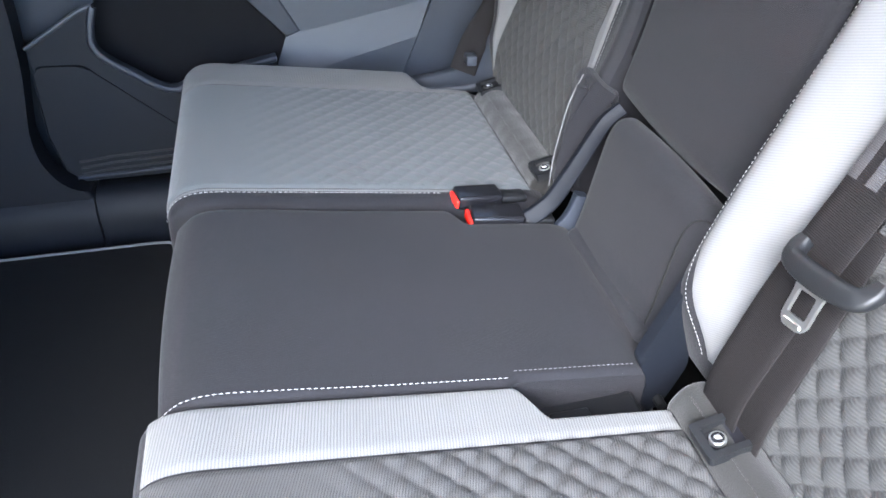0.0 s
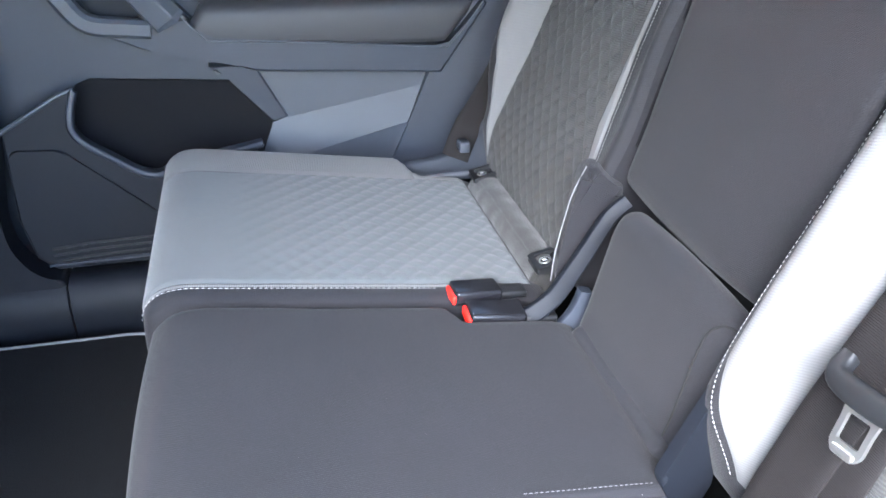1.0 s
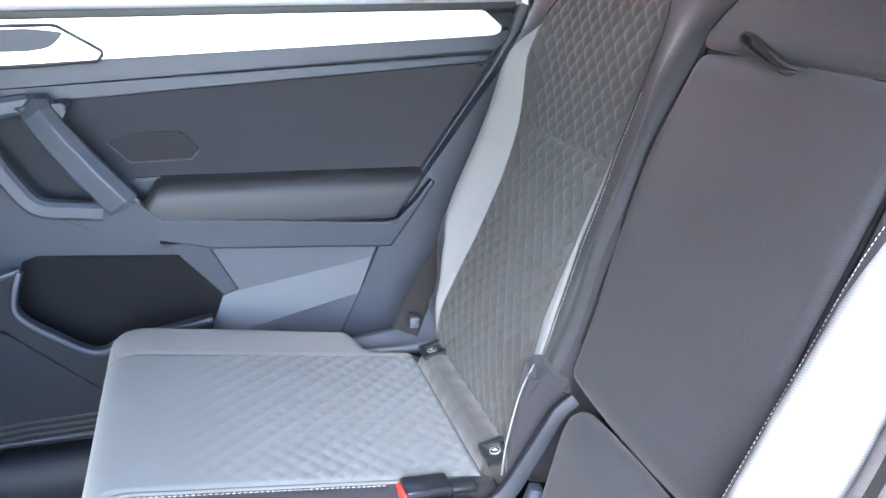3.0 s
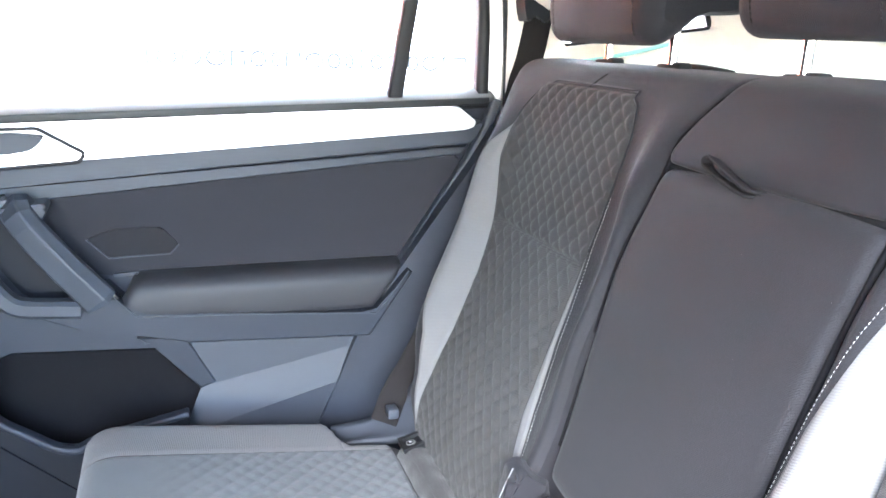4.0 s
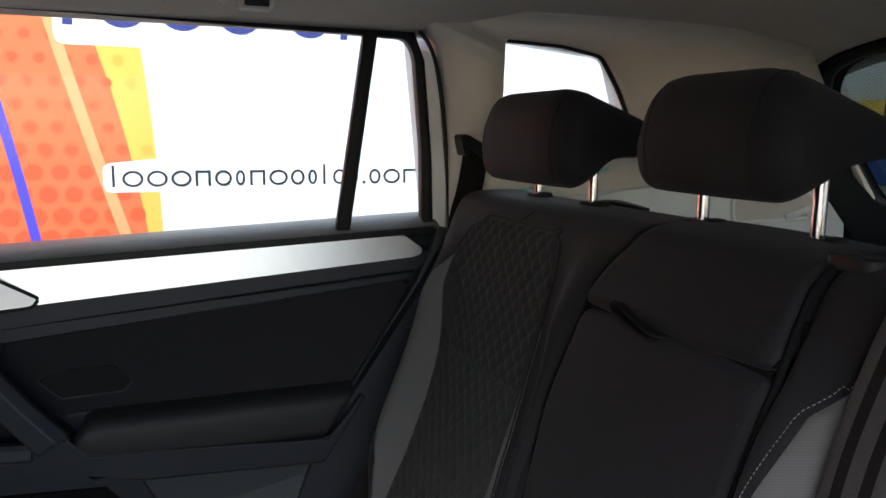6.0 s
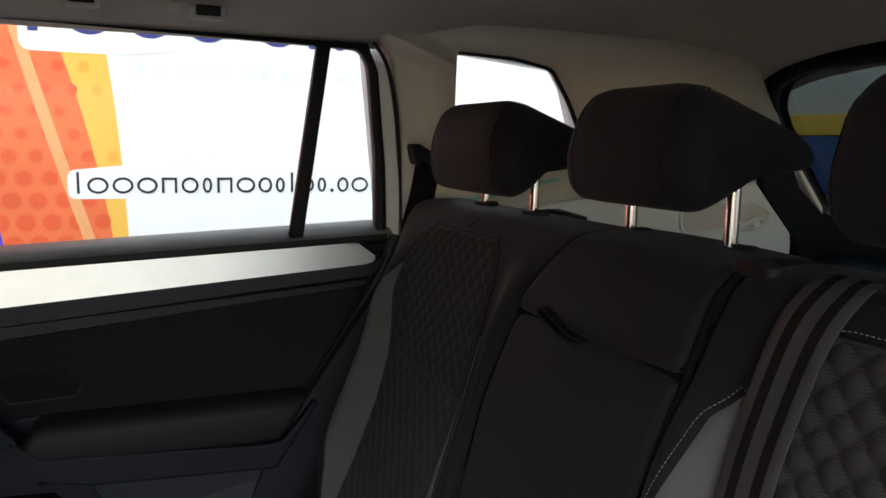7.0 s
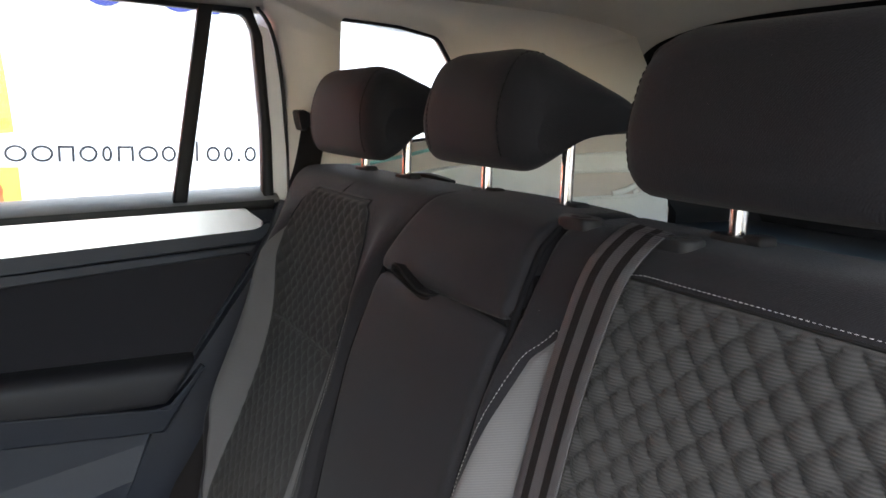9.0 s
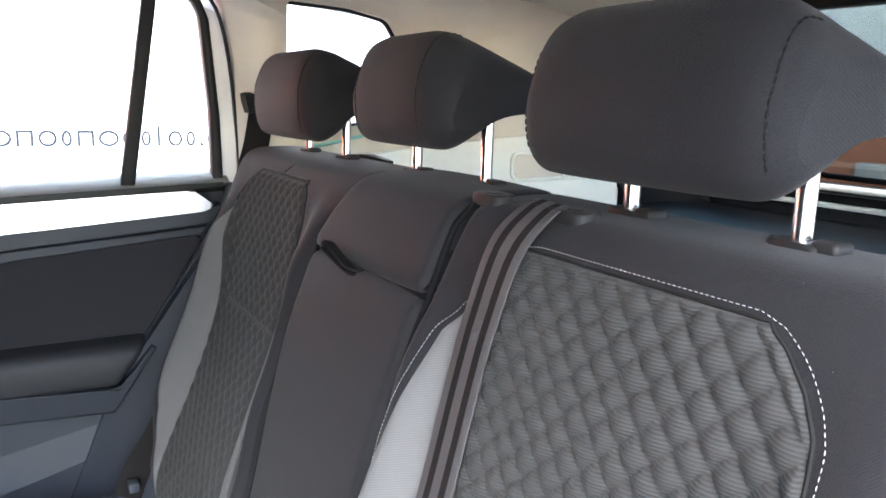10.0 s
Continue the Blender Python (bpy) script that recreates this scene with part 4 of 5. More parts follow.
FAR_BACK = make_backrest(1, "far rear seat back with quilted panel and light grey bolsters")
NEAR_BACK = make_backrest(-1, "near rear seat back with quilted panel and light grey bolster")

seam = [FAR_BACK.point(FAR_BACK.level(z), y, 0.0002) for z, y in ((0.922, 0.372), (0.93, 0.362), (0.94, 0.352))]
part("top_seam", sweep(seam, circle(0.0012, 6)), BLACK_THREAD, bpy.data.objects["rear_seat"], "short dark seam above the panel")

# middle backrest with its fold-down panel, fixed top and padded foot
MID = thing("middle_backrest", (0.1, 0.0, 0.32), "dark fabric middle backrest with fold-down armrest panel", "seat backrest", "rear backrests")
panel = Pillow([(0.0985, 0.483), (0.105, 0.512), (0.116, 0.555), (0.139, 0.66), (0.163, 0.758), (0.182, 0.825), (0.189, 0.843), (0.2, 0.8525), (0.24, 0.853), (0.262, 0.84), (0.25, 0.79), (0.215, 0.66), (0.175, 0.54), (0.165, 0.482), (0.15, 0.469), (0.11, 0.469)], lambda x, z: mid_near(z), lambda x, z: mid_far(z), 0.011, lambda x, z, y: 0.006 * (1 - (y / 0.137) ** 2))
part("armrest_panel", panel.mesh(34), DARK, MID, "dark fold-down armrest panel")
top = Pillow([(0.196, 0.867), (0.205, 0.888), (0.221, 0.925), (0.245, 0.947), (0.3, 0.954), (0.352, 0.949), (0.366, 0.92), (0.355, 0.87), (0.34, 0.858), (0.28, 0.857), (0.206, 0.858)], lambda x, z: mid_near(z), lambda x, z: mid_far(z), 0.011, lambda x, z, y: 0.003 * (1 - (y / 0.137) ** 2))
part("upper_section", top.mesh(34), DARK, MID)
foot = Pillow([(0.034, 0.315), (0.042, 0.36), (0.054, 0.42), (0.061, 0.45), (0.07, 0.466), (0.085, 0.469), (0.097, 0.457), (0.1, 0.43), (0.1, 0.38), (0.1, 0.33), (0.065, 0.30)], -0.132, 0.102, 0.02, lambda x, z, y: 0.006 * (1 - (y / 0.13) ** 2))
part("lower_pad", foot.mesh(40), DARK, MID, "padded dark fabric foot")
bend = spline([(0.335, -0.104), (0.36, -0.103), (0.39, -0.102), (0.42, -0.101), (0.445, -0.102), (0.457, -0.108), (0.463, -0.118), (0.465, -0.13)], False, 40)
part("pad_seam", sweep([foot.point(foot.level(z), y, 0.0004) for z, y in bend], circle(0.0013, 6)), BLACK_THREAD, MID, "dark sewn edge of the pad")
# gaps round the panel get their shade from near-black fillers and cords
part("filler", box((0.232, -0.13, 0.82), (0.26, 0.12, 0.9)), HOLLOW_SHADE, MID)
part("filler", box((0.224, -0.165, 0.78), (0.26, -0.1, 0.9), 0.004), HOLLOW_SHADE, MID)
part("top_joint_shade", sweep([(0.2035, y, 0.8555) for y in np.linspace(-0.14, 0.132, 20)], circle(0.0042, 8)), HOLLOW_SHADE, MID, "dark cord for the shade in the joint above the armrest panel")
FRONT = ((0.512, 0.105), (0.555, 0.116), (0.66, 0.139), (0.758, 0.163), (0.825, 0.182), (0.843, 0.189), (0.888, 0.205), (0.925, 0.221), (0.945, 0.243))
for edge, shift in ((mid_far, 0.0025), (mid_near, -0.0025)):
    line = [(np.interp(z, [p[0] for p in FRONT], [p[1] for p in FRONT]) + 0.0085, edge(z) + shift, z) for z in np.linspace(0.515, 0.944, 50)]
    part("side_joint_shade", sweep(line, circle(0.0034, 8)), HOLLOW_SHADE, MID, "dark cord for the shade in the joint beside the armrest panel")
part("foot_backing", box((0.14, -0.134, 0.3), (0.15, 0.134, 0.5)), PLASTIC_DARK, MID)
part("backing", box((0.255, -0.134, 0.33), (0.28, 0.134, 0.93)), PLASTIC_DARK, MID)
loop = spline([(0.2, -0.012, 0.853), (0.186, -0.004, 0.857), (0.18, 0.01, 0.865), (0.176, 0.032, 0.8765), (0.176, 0.04, 0.8795), (0.176, 0.0465, 0.877), (0.176, 0.0445, 0.870), (0.18, 0.03, 0.8615), (0.184, 0.01, 0.8535), (0.188, -0.002, 0.850), (0.2, -0.008, 0.849)], False, 60)
part("pull_loop", sweep(loop, oblong(0.0034, 0.014, 0.0014), up=(-0.95, 0, 0.3)), WEBBING, MID, "fabric pull loop")

# cushions
CUSH = [(-0.452, 0.34), (-0.44, 0.368), (-0.41, 0.3785), (-0.35, 0.372), (-0.25, 0.359), (-0.1, 0.339), (-0.02, 0.329), (0.015, 0.322), (0.03, 0.305), (0.028, 0.24), (0.0, 0.19), (-0.2, 0.17), (-0.36, 0.165), (-0.42, 0.19), (-0.45, 0.26)]


def cushion_thing(name, y, label):
    return thing(name, (-0.2, y, 0.165), label, "seat cushion", "rear seat cushions")


FC = cushion_thing("seat_cushion", 0.4, "far rear seat cushion in quilted grey fabric with light edge")
far = Pillow(CUSH, lambda x, z: 0.163, lambda x, z: 0.632 - 0.075 * smoothstep(-0.09, -0.055, x), (0.022, 0.04), None, 200)
part("cover", far.mesh(56), DARK, FC, "dark fabric cushion side")
f0, f1 = 0.6, far.station(x=0.012)
q = quilting(0.03, 0.03, 0.0034)


def seat_quilt(s, y):
    return q(s, y) * smoothstep(0.08, 0.3, s)


part("quilted_top", far.patch(f0, f1, lambda x, z: 0.1945, lambda x, z: 0.515, 160, 110, seat_quilt), QUILT_SEAT_LIT, FC, "grey quilted seat top, worn smooth at the front")
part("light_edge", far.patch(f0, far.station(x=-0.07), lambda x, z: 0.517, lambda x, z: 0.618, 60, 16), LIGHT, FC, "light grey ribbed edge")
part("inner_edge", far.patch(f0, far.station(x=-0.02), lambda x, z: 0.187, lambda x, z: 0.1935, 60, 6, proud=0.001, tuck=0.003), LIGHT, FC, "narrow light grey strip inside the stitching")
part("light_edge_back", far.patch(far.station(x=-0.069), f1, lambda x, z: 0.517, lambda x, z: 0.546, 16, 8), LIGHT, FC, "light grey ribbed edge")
part("stitching", stitches([far.point(i, 0.183, 0.0015) for i in np.linspace(f0, far.station(x=-0.11), 60)], r=0.0004), THREAD, FC, "white decorative stitching")
part("piping", sweep([far.point(i, 0.626 - 0.075 * smoothstep(-0.09, -0.055, far.p[int(i)][0]), 0.0) for i in np.linspace(f0, f1, 60)], circle(0.0025, 6)), DARK, FC)

NC = cushion_thing("seat_cushion", -0.25, "near and middle rear seat cushion in dark and light fabric")
MIDCUSH = [(max(x, -0.432 + 0.35 * (0.34 - z) if z < 0.34 else x + 0.016) if x < -0.3 else x, z) for x, z in CUSH]
mid = Pillow(MIDCUSH, lambda x, z: 0.154 - 0.035 * smoothstep(-0.12, -0.1, x), lambda x, z: -0.1635 + 0.006 * smoothstep(-0.128, -0.12, x), (0.02, 0.006), lambda x, z, y: 0.006 * (1 - (y / 0.16) ** 2) if z > 0.25 else 0.0, 200)
part("middle_section", mid.mesh(44), DARK, NC, "dark fabric middle section")
near = Pillow(CUSH, lambda x, z: -0.166 - 0.04 * smoothstep(-0.13, -0.105, x), lambda x, z: -0.632 + 0.075 * smoothstep(-0.09, -0.055, x), (0.008, 0.02), None, 200)
part("near_section", near.mesh(56), DARK, NC, "dark fabric cushion side")
n0, n1 = near.station(x=-0.44), near.station(x=0.012)
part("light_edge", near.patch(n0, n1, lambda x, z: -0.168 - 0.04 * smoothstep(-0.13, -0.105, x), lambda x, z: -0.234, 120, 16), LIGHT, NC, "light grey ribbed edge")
part("quilted_top", near.patch(n0, n1, lambda x, z: -0.236, lambda x, z: -0.515, 160, 100, lambda s, y: 1.9 * seat_quilt(s, y)), QUILT_NEAR_DIM, NC, "grey quilted seat top")
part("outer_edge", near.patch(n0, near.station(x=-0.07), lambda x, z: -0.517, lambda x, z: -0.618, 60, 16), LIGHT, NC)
part("stitching", stitches([mid.point(i, -0.1575, 0.0012) for i in np.linspace(n0 - 4, mid.station(x=-0.13), 80)], 0.0036, 0.0056, 0.00048), THREAD, NC, "white decorative stitching")
part("dark_stitching", stitches([mid.point(i, -0.150, 0.002) for i in np.linspace(mid.station(x=-0.12), mid.station(x=0.0), 30)], 0.003, 0.005, 0.0006), PIPING, NC)
tagged(part("cushion_pocket", box((-0.13, -0.216, 0.2), (0.0, -0.15, 0.3), 0.004), PLASTIC_DARK), "dark buckle pocket between the cushions", "pocket", kind="structure")
tagged(part("seat_base", box((-0.38, -0.6, 0.03), (0.3, 0.6, 0.166), 0.02), CARPET), "dark base under the rear seat cushions", "seat base", kind="structure")
strap = part("buckle_strap", box((-0.095, -0.204, 0.298), (-0.055, -0.178, 0.312), 0.003), PLASTIC_DARK, None)
tagged(strap, "dark buckle lying in the cushion pocket", "belt buckle")

rear = Pillow([(0.019, 0.314), (0.021, 0.328), (0.031, 0.334), (0.041, 0.330), (0.045, 0.316), (0.032, 0.302)], -0.118, 0.088, 0.008, None, 40)
part("rear_roll", rear.mesh(30), DARK, NC, "dark padded roll at the cushion's rear")

# carpet rolls between the child-seat anchors
for s in (1, -1):
    roll = Pillow([(0.012, 0.318), (0.022, 0.342), (0.042, 0.348), (0.062, 0.335), (0.062, 0.30), (0.03, 0.29)], 0.2 * s, 0.5 * s, 0.006, lambda x, z, y: 0.0015 * noise.noise((x * 30, y * 40, z * 30)), 48)
    t = thing("anchor_roll", (0.04, 0.35 * s, 0.3), "grey-brown carpet roll behind the cushion", "seat trim", "carpet rolls")
    part("roll", roll.mesh(60), ROLL, t)
    edge_line = [roll.point(roll.station(x=0.024), y, 0.0005) for y in np.linspace(0.215, 0.485, 30) * s]
    part("piping", sweep(edge_line, circle(0.0008, 6)), ROLL, t)


def make_anchor():
    t = thing("anchor_cover", (0.04, 0.0, 0.32), "black plastic child-seat anchor cover with round button", "anchor cover", "anchor covers")
    tilt = Matrix.Translation((0.04, 0, 0.344)) @ pose(0, 0, 0, 0, -14, 0)
    tilt = tilt @ Matrix.Scale(0.72, 4)
    m = lambda u, v, d: tilt @ Vector((u, v, 0.012 - d))
    part("frame", ringed(rounded([(-0.032, -0.027), (0.032, -0.027), (0.032, 0.027), (-0.032, 0.027)], 0.006), rounded([(-0.022, -0.018), (0.024, -0.018), (0.024, 0.018), (-0.022, 0.018)], 0.004), m, 0.014, 40), PLASTIC_DARK, t, smooth=False)
    part("recess", plate([(-0.023, -0.019), (0.025, -0.019), (0.025, 0.019), (-0.023, 0.019)], lambda u, v, d: tilt @ Vector((u, v, 0.002 + u * 0.25 - d)), 0.004, 0), GLOSS, t, smooth=False)
    part("button", plate([(-0.008 + a, b) for a, b in circle(0.0105, 20)], lambda u, v, d: tilt @ Vector((u, v, 0.008 - d)), 0.006, 0.001), STEEL, t, "round silver button")
    part("button_face", plate([(-0.008 + a, b) for a, b in circle(0.008, 20)], lambda u, v, d: tilt @ Vector((u, v, 0.0086 - d)), 0.002, 0.0004), GLOSS, t)
    part("button_mark", plate([(-0.011, -0.002), (-0.004, -0.004), (-0.005, 0.004), (-0.012, 0.003)], lambda u, v, d: tilt @ Vector((u, v, 0.0092 - d)), 0.0006, 0), THREAD, t)
    return t


anchor = make_anchor()
anchor.location.y = 0.211
copy_thing(anchor, Matrix.Translation((0.04, 0.493, 0.32)))
copy_thing(anchor, Matrix.Translation((0.028, -0.267, 0.32)))


# hinge covers beside the middle section
def hinge(points, w0, w1, up):
    return sweep(spline(points, False, 40), oblong(0.05, 0.016, 0.0075, 6), scale=lambda s: (w0 + (w1 - w0) * s, 1.0), up=up)


HF = thing("hinge_cover", (0.0, 0.13, 0.3), "curved blue-grey plastic hinge cover beside the buckles", "hinge cover", "hinge covers")
part("cover", hinge([(-0.055, 0.125, 0.311), (-0.0235, 0.125, 0.3215), (0.0, 0.125, 0.337), (0.0165, 0.125, 0.3545), (0.0435, 0.125, 0.4015), (0.061, 0.125, 0.4345), (0.072, 0.125, 0.4515), (0.09, 0.125, 0.466)], 0.5, 0.36, (0, -0.8, 0.6)), TRIM, HF)
part("foot", hinge([(0.014, 0.112, 0.298), (0.028, 0.112, 0.312), (0.039, 0.112, 0.335), (0.045, 0.113, 0.362)], 0.7, 0.3, (0, -0.8, 0.6)), PLASTIC, HF)
flap = rounded([(0.042, 0.494), (0.058, 0.498), (0.082, 0.478), (0.1, 0.468), (0.09, 0.43), (0.06, 0.385), (0.034, 0.345), (0.022, 0.352), (0.024, 0.39), (0.032, 0.44)], 0.012)
ear = part("side_flap", plate(flap, lambda u, v, d: Vector((u + 0.3 * d, 0.148 + d, v)), 0.035, 0.016, 6), DARK, bpy.data.objects["rear_seat"], "dark fabric flap with pale piping")
part("flap_piping", sweep(spline([(0.05, 0.157, 0.499), (0.037, 0.156, 0.47), (0.03, 0.156, 0.44), (0.022, 0.156, 0.39), (0.02, 0.156, 0.352)], False, 24), circle(0.0009, 6)), PIPING, ear)
HN = thing("hinge_cover", (0.028, -0.15, 0.26), "dark plastic hinge cover beside the near backrest", "hinge cover", "hinge covers")
part("cover", plate(rounded([(0.064, 0.462), (0.052, 0.455), (0.0, 0.341), (0.014, 0.312), (0.012, 0.272), (0.03, 0.262), (0.046, 0.292), (0.058, 0.32), (0.05, 0.376)], 0.008), lambda u, v, d: Vector((u, -0.158 + 0.10 * (u - 0.03) + d, v)), 0.014, 0.006, 3), TRIM, HN)
part("pivot_bolt", sweep([(0.03, -0.158, 0.283), (0.03, -0.17, 0.283)], circle(0.005, 12), up=(1, 0, 0)), PLASTIC_DARK, HN)


# head restraints
class Cushioned(Pillow):
    """A head pad: its top falls away to both ends in a dome, its lower corners are turned up a little."""

    def point(self, i, y, out=0.0):
        p = super().point(i, y, out)
        lo, hi = self.y0(0, 0), self.y1(0, 0)
        e = max(min(y - lo, hi - y), 0.0)
        for size, share, a, b in ((0.066, -0.62, 1.0, 1.085), (0.03, 0.45, 1.02, 0.985)):
            if e < size:
                p.z += share * (size - math.sqrt(size ** 2 - (size - e) ** 2)) * smoothstep(a, b, p.z) * smoothstep(0.37, 0.27, p.x)
        return p


def make_headrest(half, rise, lift, label, shift=0.0):
    t = thing("headrest", (0.31, 0.0, 0.95), label, "headrest", "rear headrests")
    prof = [(0.223, 1.01), (0.222, 1.055), (0.234, 1.092), (0.254, 1.110), (0.28, 1.108), (0.315, 1.093), (0.352, 1.073), (0.378, 1.057), (0.388, 1.038), (0.381, 1.022), (0.34, 1.018), (0.314, 1.02), (0.294, 1.01), (0.276, 0.989), (0.252, 0.978), (0.232, 0.986)]
    prof = [(x, z + rise * smoothstep(1.02, 1.09, z) + lift * smoothstep(1.06, 1.0, z)) for x, z in prof]
    h = Cushioned(prof, shift - half - 0.003, shift + half + 0.003, 0.03, lambda x, z, y: -0.012 * ((y - shift) / half) ** 4 * smoothstep(0.26, 0.22, x), 120, shrink=0.25)
    part("pad", h.mesh(52), DARK, t, "dark woven fabric pad")
    for s in (-1, 1):
        first = h.station(z=1.0 + lift)
        first -= h.count if first > 60 else 0
        line = [h.point(i, shift + (half - (0.034 if not shift else 0.009)) * s, 0.0004) for i in np.linspace(first - 3, h.station(z=1.09) + 14, 60)]
        part("seam", stitches(line, 0.005, 0.0062, 0.001), BLACK_THREAD, t, "black stitched seam")
        part("post", sweep([(0.309, 0.078 * s, 0.93), (0.309, 0.078 * s, 1.04)], circle(0.0068, 16)), CHROME, t, "polished chrome post")
        sleeve = part("sleeve", plate([(0.309 + a, 0.078 * s + b) for a, b in oblong(0.024, 0.046, 0.0115, 8)], lambda u, v, d: Vector((u, v, 0.9565 - d)), 0.018, 0.003), RUBBER, t, "black guide sleeve")
        part("release_button", box((0.299, 0.078 * s - 0.031, 0.948), (0.319, 0.078 * s - 0.011, 0.9595), 0.004), RUBBER, sleeve)
    return t


head = make_headrest(0.136, -0.003, 0.0, "dark fabric headrest raised on two chrome posts")
head.location.y = 0.382
make_headrest(0.122, 0.0, 0.006, "dark fabric headrest raised on two chrome posts", 0.0135).location.y = -0.372
make_headrest(0.108, -0.001, 0.012, "smaller middle headrest in dark fabric on chrome posts").location.y = 0.003

# ---- belts ----
def webbing(path, facing, width=0.051):
    """A woven band with three paler stripes, lying along a path and facing the given way."""
    bm = bmesh.new()
    pts = [Vector(p) for p in path]
    cols = [-0.5, -0.48, -0.3, -0.12, 0.12, 0.3, 0.48, 0.5]
    pale = (0, 1, 3, 5, 6)
    rings = []
    for k, p in enumerate(pts):
        t = (pts[min(k + 1, len(pts) - 1)] - pts[max(k - 1, 0)]).normalized()
        f = Vector(facing(k / (len(pts) - 1)) if callable(facing) else facing)
        side = t.cross(f).normalized()
        out = side.cross(t).normalized()
        top = [bm.verts.new(p + side * c * width + out * (0.0007 if abs(c) < 0.5 else 0.0)) for c in cols]
        low = [bm.verts.new(p + side * c * width - out * 0.0007) for c in cols]
        rings.append(top + low[::-1])
    m = len(rings[0])
    for a, b in zip(rings, rings[1:]):
        for i in range(m):
            j = (i + 1) % m
            f = bm.faces.new((a[i], a[j], b[j], b[i]))
            if i in pale:
                f.material_index = 1
    return bm


NB = thing("seat_belt", (0.25, -0.23, 0.93), "dark woven seat belt hanging over the near backrest with its latch", "seat belt", "seat belts")
top = [(0.28, -0.252, 0.944), (0.264, -0.251, 0.9565), (0.25, -0.250, 0.954)]
upper = [tuple(NEAR_BACK.point(NEAR_BACK.level(z), y, 0.0125)) for z, y in ((0.918, -0.247), (0.86, -0.238), (0.80, -0.231), (0.69, -0.232), (0.60, -0.240))]
front = top + upper + [(0.07, -0.246, 0.495), (0.046, -0.244, 0.42), (0.036, -0.242, 0.375), (0.036, -0.241, 0.325)]
second = [(0.098, -0.258, 0.545), (0.089, -0.260, 0.52), (0.078, -0.264, 0.495), (0.053, -0.268, 0.42), (0.042, -0.268, 0.375), (0.042, -0.266, 0.325)]
part("return_webbing", webbing(spline(second, False, 60), (-1, 0, 0.3)), [WEBBING, WEBBING], NB, "second strand of dark webbing")
strand = spline(front, False, 60)
part("lower_webbing", webbing(strand[38:], (-1, 0, 0.3)), [WEBBING, WEBBING], NB, "plain dark underside of the webbing")
part("webbing", webbing(strand[:39], lambda s: (-0.25 - 0.75 * smoothstep(0.03, 0.15, s), 0, 1.0 - 0.7 * smoothstep(0.03, 0.15, s))), [WEBBING, WEBBING_EDGE], NB, "dark brown webbing with paler woven stripes")
def latch(parent, at, turn):
    """The belt's tongue: a black moulded grip with upturned ends and a steel plate with a window."""
    m = Matrix.Translation(at) @ turn
    bar = spline([(-0.037, 0.013, 0.003), (-0.0365, 0.004, 0.008), (-0.029, -0.003, 0.0125), (0.0, -0.005, 0.014), (0.03, -0.003, 0.0125), (0.037, 0.004, 0.008), (0.038, 0.012, 0.003)], False, 44)
    part("latch_grip", sweep([m @ Vector(p) for p in bar], oblong(0.019, 0.012, 0.005), scale=lambda s: (0.62 + 0.38 * math.sin(math.pi * s) ** 0.6, 1.0), up=out), PLASTIC_DARK, parent, "black moulded latch grip")
    m = m @ Matrix.Translation((-0.002, 0, 0)) @ Matrix.Scale(1.06, 4)
    tongue = ringed(rounded([(-0.014, -0.008), (0.014, -0.008), (0.0125, -0.02), (0.0125, -0.037), (0.008, -0.043), (-0.008, -0.043), (-0.0125, -0.037), (-0.0125, -0.02)], 0.003), rounded([(-0.0086, -0.016), (0.0086, -0.016), (0.0086, -0.034), (-0.0086, -0.034)], 0.002), lambda u, v, d: m @ Vector((u, v, 0.014 - d)), 0.003)
    part("latch_plate", tongue, STEEL, parent, "steel latch plate", smooth=False)
    part("plate_tip", plate(oblong(0.018, 0.005, 0.0024), lambda u, v, d: m @ Vector((u, v - 0.0395, 0.0152 - d)), 0.002, 0.001), STEEL, parent)


across = Vector((0.004, -0.08, 0.011)).normalized()
along = Vector((-0.012, -0.004, -0.03)).normalized()
out = across.cross(along).normalized()
if out.x > 0:
    out = -out
along = out.cross(across).normalized()
if along.z > 0:
    along = -along
turn = Matrix((across, -along, out)).transposed().to_4x4()
latch(NB, (0.066, -0.281, 0.519), turn)

# black slotted plates on top of the backrests
for y, label in ((-0.262, "black belt outlet plate on the near backrest"), (-0.158, "black release plate between the backrests")):
    w = 0.075 if y < -0.2 else 0.05
    t = thing("top_plate", (0.262, y, 0.952), label, "plate", "top plates")
    part("rim", plate([(0.264 + a, y + b) for a, b in oblong(0.026, w, 0.012, 8)], lambda u, v, d: Vector((u, v, 0.9552 - d)), 0.012, 0.003), RUBBER, t)
    part("slot", plate([(0.264 + a, y + b) for a, b in oblong(0.012, w - 0.03, 0.005)], lambda u, v, d: Vector((u, v, 0.9559 - d)), 0.002, 0), RUBBER, t)

RL = thing("release_lever", (0.345, 0.28, 0.953), "low black release lever on top of the far backrest", "seat lever")
part("lever", sweep(spline([(0.345, 0.335, 0.95), (0.346, 0.325, 0.9535), (0.346, 0.305, 0.9545), (0.346, 0.28, 0.9535), (0.347, 0.25, 0.9515), (0.348, 0.235, 0.95)], False, 30), oblong(0.022, 0.006, 0.002), scale=lambda s: (1.0 - 0.55 * s, 1.0)), RUBBER, RL)
part("pivot", box((0.335, 0.325, 0.944), (0.357, 0.343, 0.9535), 0.003), RUBBER, RL)

FB = thing("seat_belt", (0.33, 0.6, 0.97), "dark seat belt running from the pillar past the far backrest", "seat belt", "seat belts")
